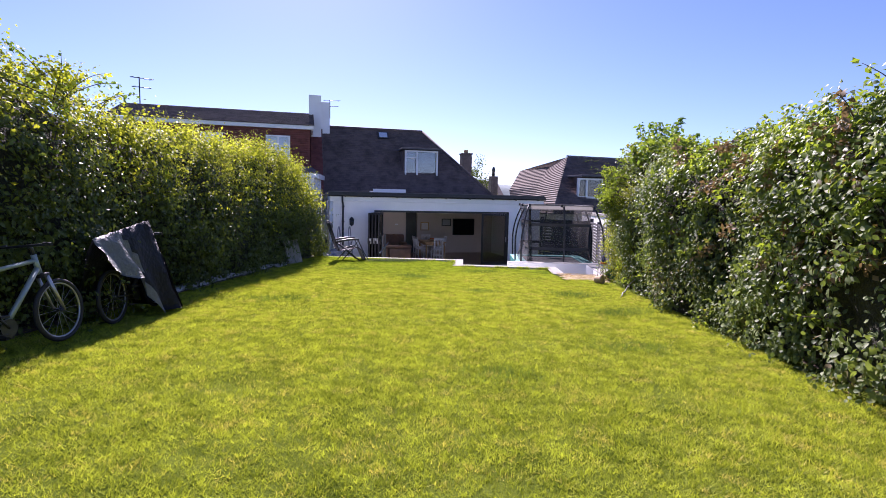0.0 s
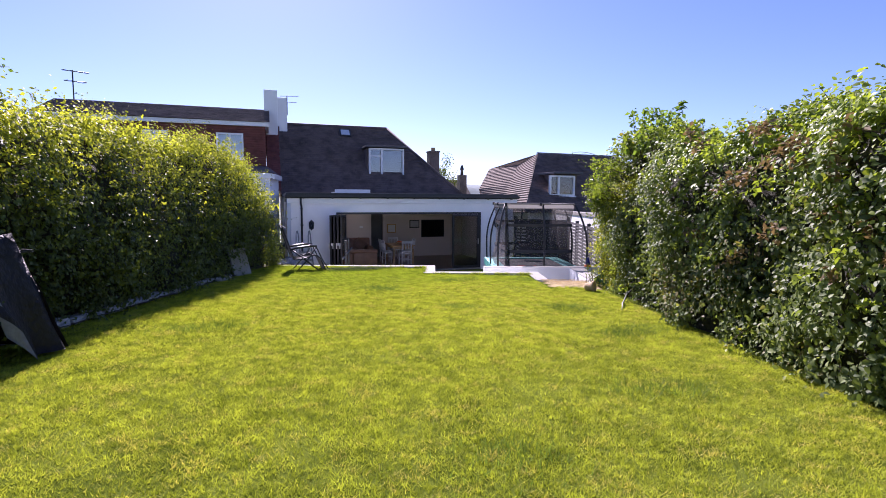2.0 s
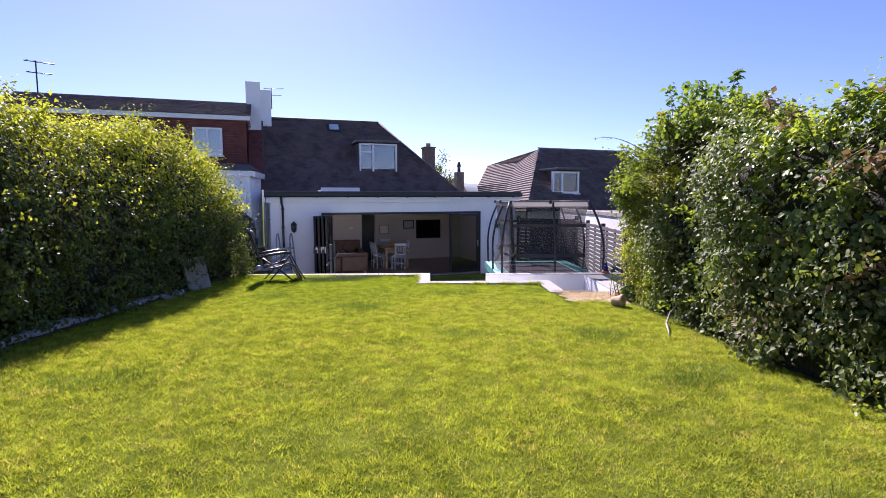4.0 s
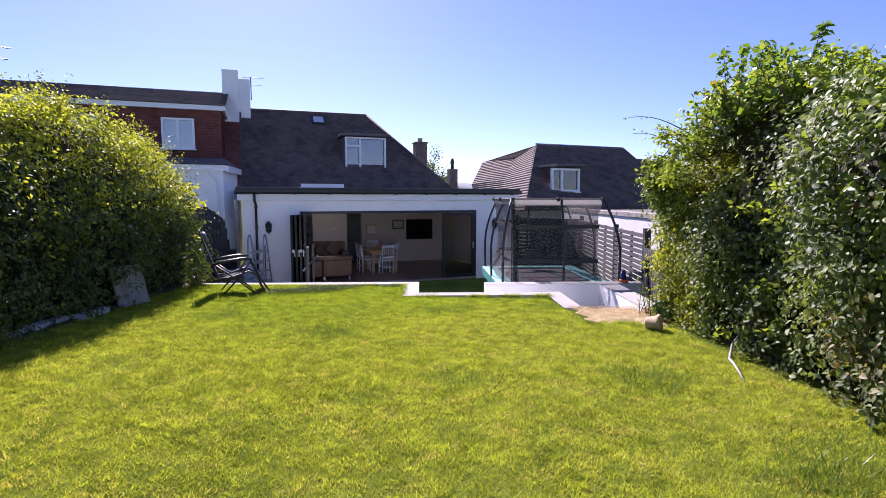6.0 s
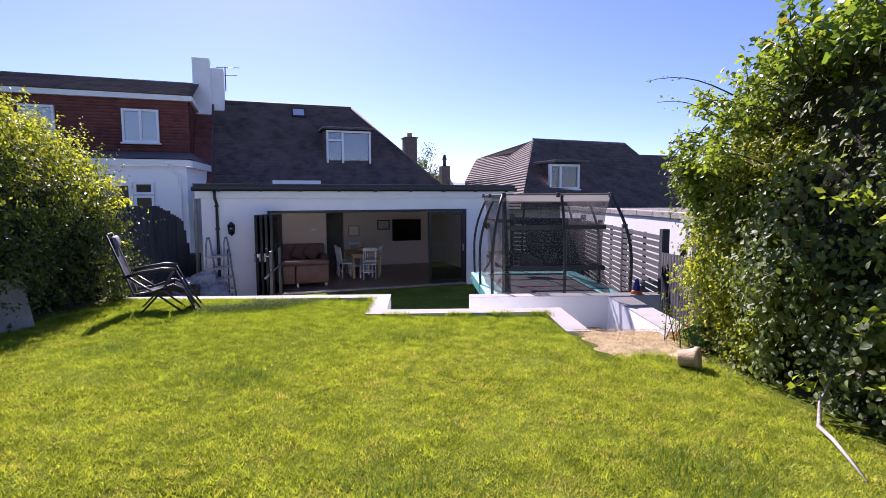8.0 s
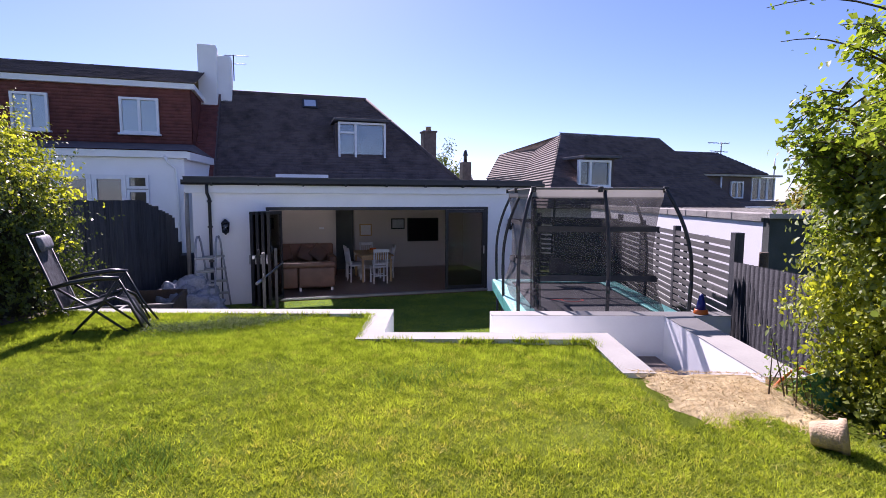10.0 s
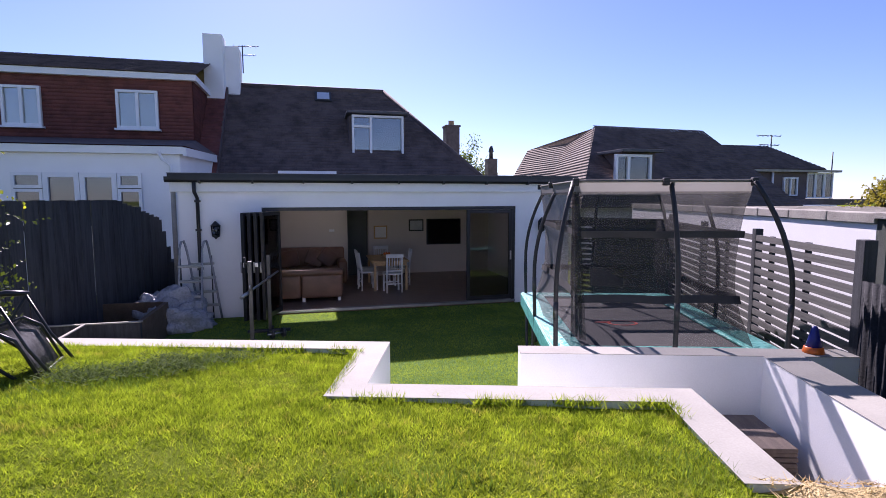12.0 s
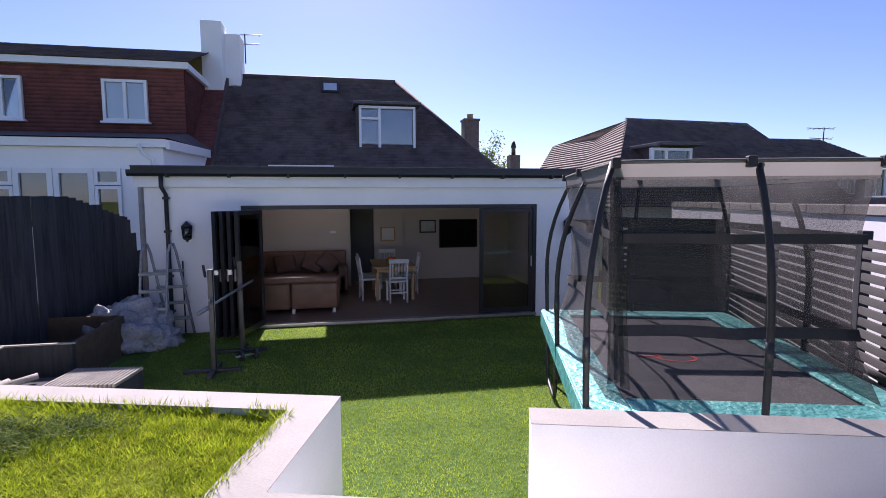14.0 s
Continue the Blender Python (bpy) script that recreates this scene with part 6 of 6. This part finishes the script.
single("fallen_branch", tubem([(3.56, 10.66, -0.06), (3.50, 10.62, -0.10), (3.34, 10.50, -0.20), (3.25, 10.38, lawn_z(3.25, 10.4) + 0.03), (3.15, 10.15, lawn_z(3.15, 10.15) + 0.05), (3.08, 9.95, lawn_z(3.1, 9.95) + 0.03), (2.99, 9.74, lawn_z(3.0, 9.74) + 0.02)], [0.004, 0.007, 0.009, 0.014, 0.012, 0.009, 0.004], 7), M["concrete"], "bleached fallen branch at the hedge foot", "branch", G)


# ---- sprays of leaves that break the hedge outlines ----
def spray(name, label, starts, seed, leaf, material, per=16, category="branch"):
    """Thin arching stems with leaves in pairs."""
    r = np.random.default_rng(seed)
    h = thing(name, label, category, G)
    cs, ns = [], []
    for p0, p1, bend in starts:
        p0, p1 = Vector(p0), Vector(p1)
        pts = []
        for k in range(8):
            f = k / 7
            p = p0.lerp(p1, f) + Vector((0, 0, bend * math.sin(math.pi * f * 0.9)))
            pts.append(p)
        part("stem", tubem(pts, [0.007 - 0.0007 * k for k in range(8)], 5), M["bark"], h)
        for k in range(per):
            f = 0.25 + 0.78 * k / per
            i = min(6, int(f * 7))
            p = pts[i].lerp(pts[i + 1], min(1, f * 7 - i))
            for s in (0, 1, 2):
                cs.append(np.array(p) + r.normal(0, 0.02 + 0.03 * (1 - f), 3))
                ns.append(r.normal(0, 0.6, 3) + np.array((0, 0.2, 0.8)))
    vs, fs = leaves(r, np.array(cs), np.array(ns), np.full(len(cs), leaf), 0.15, 0.7)
    ob = new("leaves", raw("leaves", vs, fs, material))
    ob.parent = h
    tagged(ob, kind="stuff")
    return h


r = np.random.default_rng(4)
M["elder"] = leaf_mat("bright_elder_leaves", (0.08, 0.15, 0.03), (0.23, 0.34, 0.08), (1.2, 1.2, 0.4), 0.45, 0.45)
st_ = []
for k in range(24):
    a = (3.95 + r.uniform(-0.4, 0.35), 10.3 + r.uniform(0, 1.5), 1.9)
    st_.append((a, (a[0] + r.uniform(-0.3, 0.25), a[1] + r.uniform(-0.3, 0.3), 2.16 + r.uniform(0, 0.26)), 0.05))
for k in range(7):
    a = (3.9 + r.uniform(-0.25, 0.3), 10.7 + r.uniform(0, 0.9), 2.2)
    st_.append((a, (a[0] + r.uniform(-0.1, 0.1), a[1] + r.uniform(-0.1, 0.1), 2.60 + r.uniform(0, 0.14)), 0.03))
spray("elder_bush", "bright green elder shoots rising above the hedge", st_, 31, 0.085, M["elder"], 15, "bush")
st_ = []
for k in range(60):
    v0_ = r.uniform(2.5, 12.1)
    a = (3.55 + r.uniform(0, 0.7), v0_, top_r(v0_) - 0.35)
    st_.append((a, (a[0] + r.uniform(-0.35, 0.2), v0_ + r.uniform(-0.3, 0.3), top_r(v0_) + r.uniform(-0.12, 0.10)), 0.06))
for k in range(50):
    v0_, z_ = r.uniform(3, 12.2), r.uniform(0.0, 1.9)
    a = (3.6, v0_, z_)
    st_.append((a, (3.32 + r.uniform(-0.12, 0.1), v0_ + r.uniform(-0.25, 0.25), z_ + r.uniform(-0.35, 0.1)), 0.06))
spray("climber_shoots", "loose climber shoots standing out from the hedge", st_, 32, 0.058, M["leafRY"], 11)
st_ = [((3.8, 12.2, 1.2), (3.5, 12.4, 1.1), 0.08), ((3.8, 12.2, 0.9), (3.5, 12.4, 0.7), 0.06)]
for k in range(26):
    z_ = r.uniform(0.45, 1.35)
    a = (3.8 + r.uniform(-0.1, 0.7), 12.1, z_)
    st_.append((a, (a[0] - r.uniform(0.0, 0.2), 12.28 + r.uniform(-0.05, 0.12), z_ - r.uniform(0, 0.2)), 0.05))
for k in range(26):
    z_ = r.uniform(0.7, 1.35)
    st_.append(((3.55, 12.05, z_), (3.42 - 0.25 * (z_ - 0.6) + r.uniform(-0.08, 0.12), 12.25 + r.uniform(-0.1, 0.12), z_ + r.uniform(0.0, 0.25)), 0.05))
for k in range(30):
    v0_, z_ = r.uniform(11.0, 12.1), r.uniform(1.2, 1.9)
    st_.append(((3.5, v0_, z_), (3.12 + r.uniform(-0.1, 0.15), v0_ + r.uniform(-0.15, 0.15), z_ + r.uniform(-0.1, 0.2)), 0.06))
for k in range(6):
    z_ = r.uniform(1.35, 1.75)
    a = (3.45, 12.1 + r.uniform(-0.1, 0.1), z_)
    st_.append((a, (3.08 + r.uniform(0.0, 0.2), 12.25 + r.uniform(-0.1, 0.1), z_ - r.uniform(0.0, 0.7)), 0.10))
spray("end_shoots", "yellow-green sunlit shoots at the hedge end", st_, 33, 0.045, M["leafRY"], 16)
st_ = []
for k in range(70):
    v0_ = r.uniform(4, 13.2)
    a = (-4.3 + r.uniform(-0.6, 0.5), v0_, top_l(v0_) - 0.3)
    st_.append((a, (a[0] + r.uniform(-0.1, 0.4), v0_ + r.uniform(-0.3, 0.3), top_l(v0_) + r.uniform(-0.05, 0.16)), 0.06))
for k in range(10):
    v0_ = r.uniform(6.2, 7.6)
    a = (-3.9, v0_, top_l(v0_) - 0.2)
    st_.append((a, (-3.9 + r.uniform(-0.1, 0.3), v0_ + r.uniform(-0.1, 0.5), top_l(v0_) + r.uniform(0.0, 0.2)), 0.1))
for k in range(34):
    z_ = r.uniform(-0.2, 1.4)
    a = (-3.7 - r.uniform(0, 0.8), 15.1, z_)
    st_.append((a, (a[0] + r.uniform(0.05, 0.5), 15.3 + r.uniform(0.0, 0.3), z_ + r.uniform(-0.1, 0.12)), 0.05))
spray("bramble", "arching bramble stems trailing over the hedge", [((-3.5, 6.72, 1.95), (-3.38, 6.56, 0.92), 0.05), ((-3.5, 6.95, 1.95), (-3.36, 7.18, 0.89), 0.05), ((-3.6, 7.9, 1.9), (-3.40, 8.0, 1.3), 0.05), ((-3.8, 6.74, 2.1), (-3.8, 6.74, 2.68), 0.0), ((-3.8, 6.9, 2.3), (-3.78, 7.66, 2.53), 0.06), ((-3.8, 7.2, 2.2), (-3.78, 7.99, 2.48), 0.05), ((-3.8, 6.6, 2.3), (-3.8, 6.04, 2.58), 0.06), ((-3.55, 5.9, 1.7), (-3.4, 6.35, 1.35), 0.08), ((-3.55, 6.3, 1.8), (-3.4, 5.95, 1.0), 0.08), ((-3.55, 5.7, 2.2), (-3.38, 6.4, 1.9), 0.08)], 38, 0.05, M["elder"], 12)
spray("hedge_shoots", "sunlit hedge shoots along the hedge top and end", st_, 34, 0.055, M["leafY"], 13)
st_ = []
for k in range(9):
    a = (3.42 + r.uniform(-0.15, 0.12), 12.45 + r.uniform(-0.3, 0.35), lawn_z(3.4, 12.5))
    st_.append((a, (a[0] + r.uniform(-0.12, 0.08), a[1] + r.uniform(-0.1, 0.1), a[2] + r.uniform(0.15, 0.5)), 0.02))
spray("wall_weeds", "thin dry weeds growing at the wall end", st_, 36, 0.022, M["elder"], 9, "weeds")
spray("trailing_twig", "thin dry twig with sparse leaves trailing from the hedge", [((3.4, 11.6, 1.85), (2.80, 11.95, 2.02), 0.1), ((3.4, 11.8, 1.7), (2.92, 12.0, 1.86), 0.08)], 37, 0.026, M["elder"], 7)
# dry brown stems in the climber
st_ = []
for k in range(34):
    v0_, z_ = r.uniform(5.2, 9.5), r.uniform(0.7, 2.0)
    st_.append(((3.5, v0_, z_), (3.36, v0_ + r.uniform(-0.4, 0.4), z_ + r.uniform(-0.3, 0.2)), 0.04))
spray("dead_stems", "dry brown dead growth inside the hedge", st_, 35, 0.06, M["leafD"], 12)


# ---- distance: trees, bushes and hill ----
def crown(name, label, m, rx, rz, n, size, material, seed, trunk_h):
    r = np.random.default_rng(seed)
    t = thing(name, label, "tree", m)
    bm = tube(bmesh.new(), [(0, 0, 0), (0.05, 0, trunk_h * 0.5), (0, 0.05, trunk_h)], [0.14, 0.10, 0.06], 8)
    for k in range(9):
        a = k * 2.4
        tube(bm, [(0, 0, trunk_h * 0.6), (rx * 0.4 * math.cos(a), rx * 0.4 * math.sin(a), trunk_h + rz * 0.2), (rx * 0.8 * math.cos(a), rx * 0.8 * math.sin(a), trunk_h + rz * r.uniform(0.1, 0.9))], [0.05, 0.03, 0.01], 5)
    part("trunk", bm, M["bark"], t)
    cl = r.normal(0, 1, (26, 3))
    cl /= np.linalg.norm(cl, axis=1)[:, None]
    cl *= r.uniform(0.4, 1.0, 26)[:, None] * np.array((rx, rx, rz))
    c = cl[r.integers(0, 26, n)] + r.normal(0, 0.16, (n, 3)) * np.array((rx, rx, rz))
    c[:, 2] += trunk_h + rz * 0.4
    vs, fs = leaves(r, c, r.normal(0, 1, (n, 3)) + np.array((0, 0, 0.8)), np.full(n, size))
    ob = new("crown", raw("crown", vs, fs, material))
    ob.parent = t
    tagged(ob, kind="stuff")
    return t


crown("tree", "small leafy tree beyond the house roof", pose(13.4, 40, PATIO), 1.5, 1.7, 2600, 0.13, M["leafL"], 51, 3.4)
M["autumn"] = leaf_mat("yellowing_bush_leaves", (0.14, 0.15, 0.03), (0.36, 0.32, 0.08), (1.2, 1.1, 0.4), 0.5, 0.4)
for k, (a, b) in enumerate(((12.1, 24.5), (13.6, 25.2), (15.2, 24.0))):
    crown("bush", "yellow-green bush beyond the outbuilding", G @ pose(a, b, PATIO), 1.1, 0.8, 5200, 0.10, M["autumn"], 60 + k, 1.9)
hl = thing("hill", "low hazy wooded hill on the horizon", "hill", kind="structure")
bm = bmesh.new()
prev = None
for i in range(61):
    x = -250 + i * 12
    h = 9.5 + 4.5 * math.sin(x * 0.012 + 0.5) + 1.2 * noise.noise(Vector((x * 0.05, 0, 0)))
    a = [bm.verts.new((x, 420, -2)), bm.verts.new((x, 440, h * 0.75)), bm.verts.new((x, 470, h * 1.35)), bm.verts.new((x, 560, -2))]
    if prev:
        for k in range(3):
            bm.faces.new((prev[k], a[k], a[k + 1], prev[k + 1])).smooth = True
    prev = a
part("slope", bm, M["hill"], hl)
FR = thing("far_house", "pale gabled house far beyond the garden", "house", pose(27, 80, PATIO))
part("wall", boxm(-4, 4, 0, 8, 0, 3.0), M["render"], FR)
part("roof", solid([[(-4.3, -0.3, 3.0), (4.3, -0.3, 3.0), (4.3, 4, 5.8), (-4.3, 4, 5.8)], [(-4.3, 8.3, 3.0), (-4.3, 4, 5.8), (4.3, 4, 5.8), (4.3, 8.3, 3.0)]]), M["roof2"], FR)
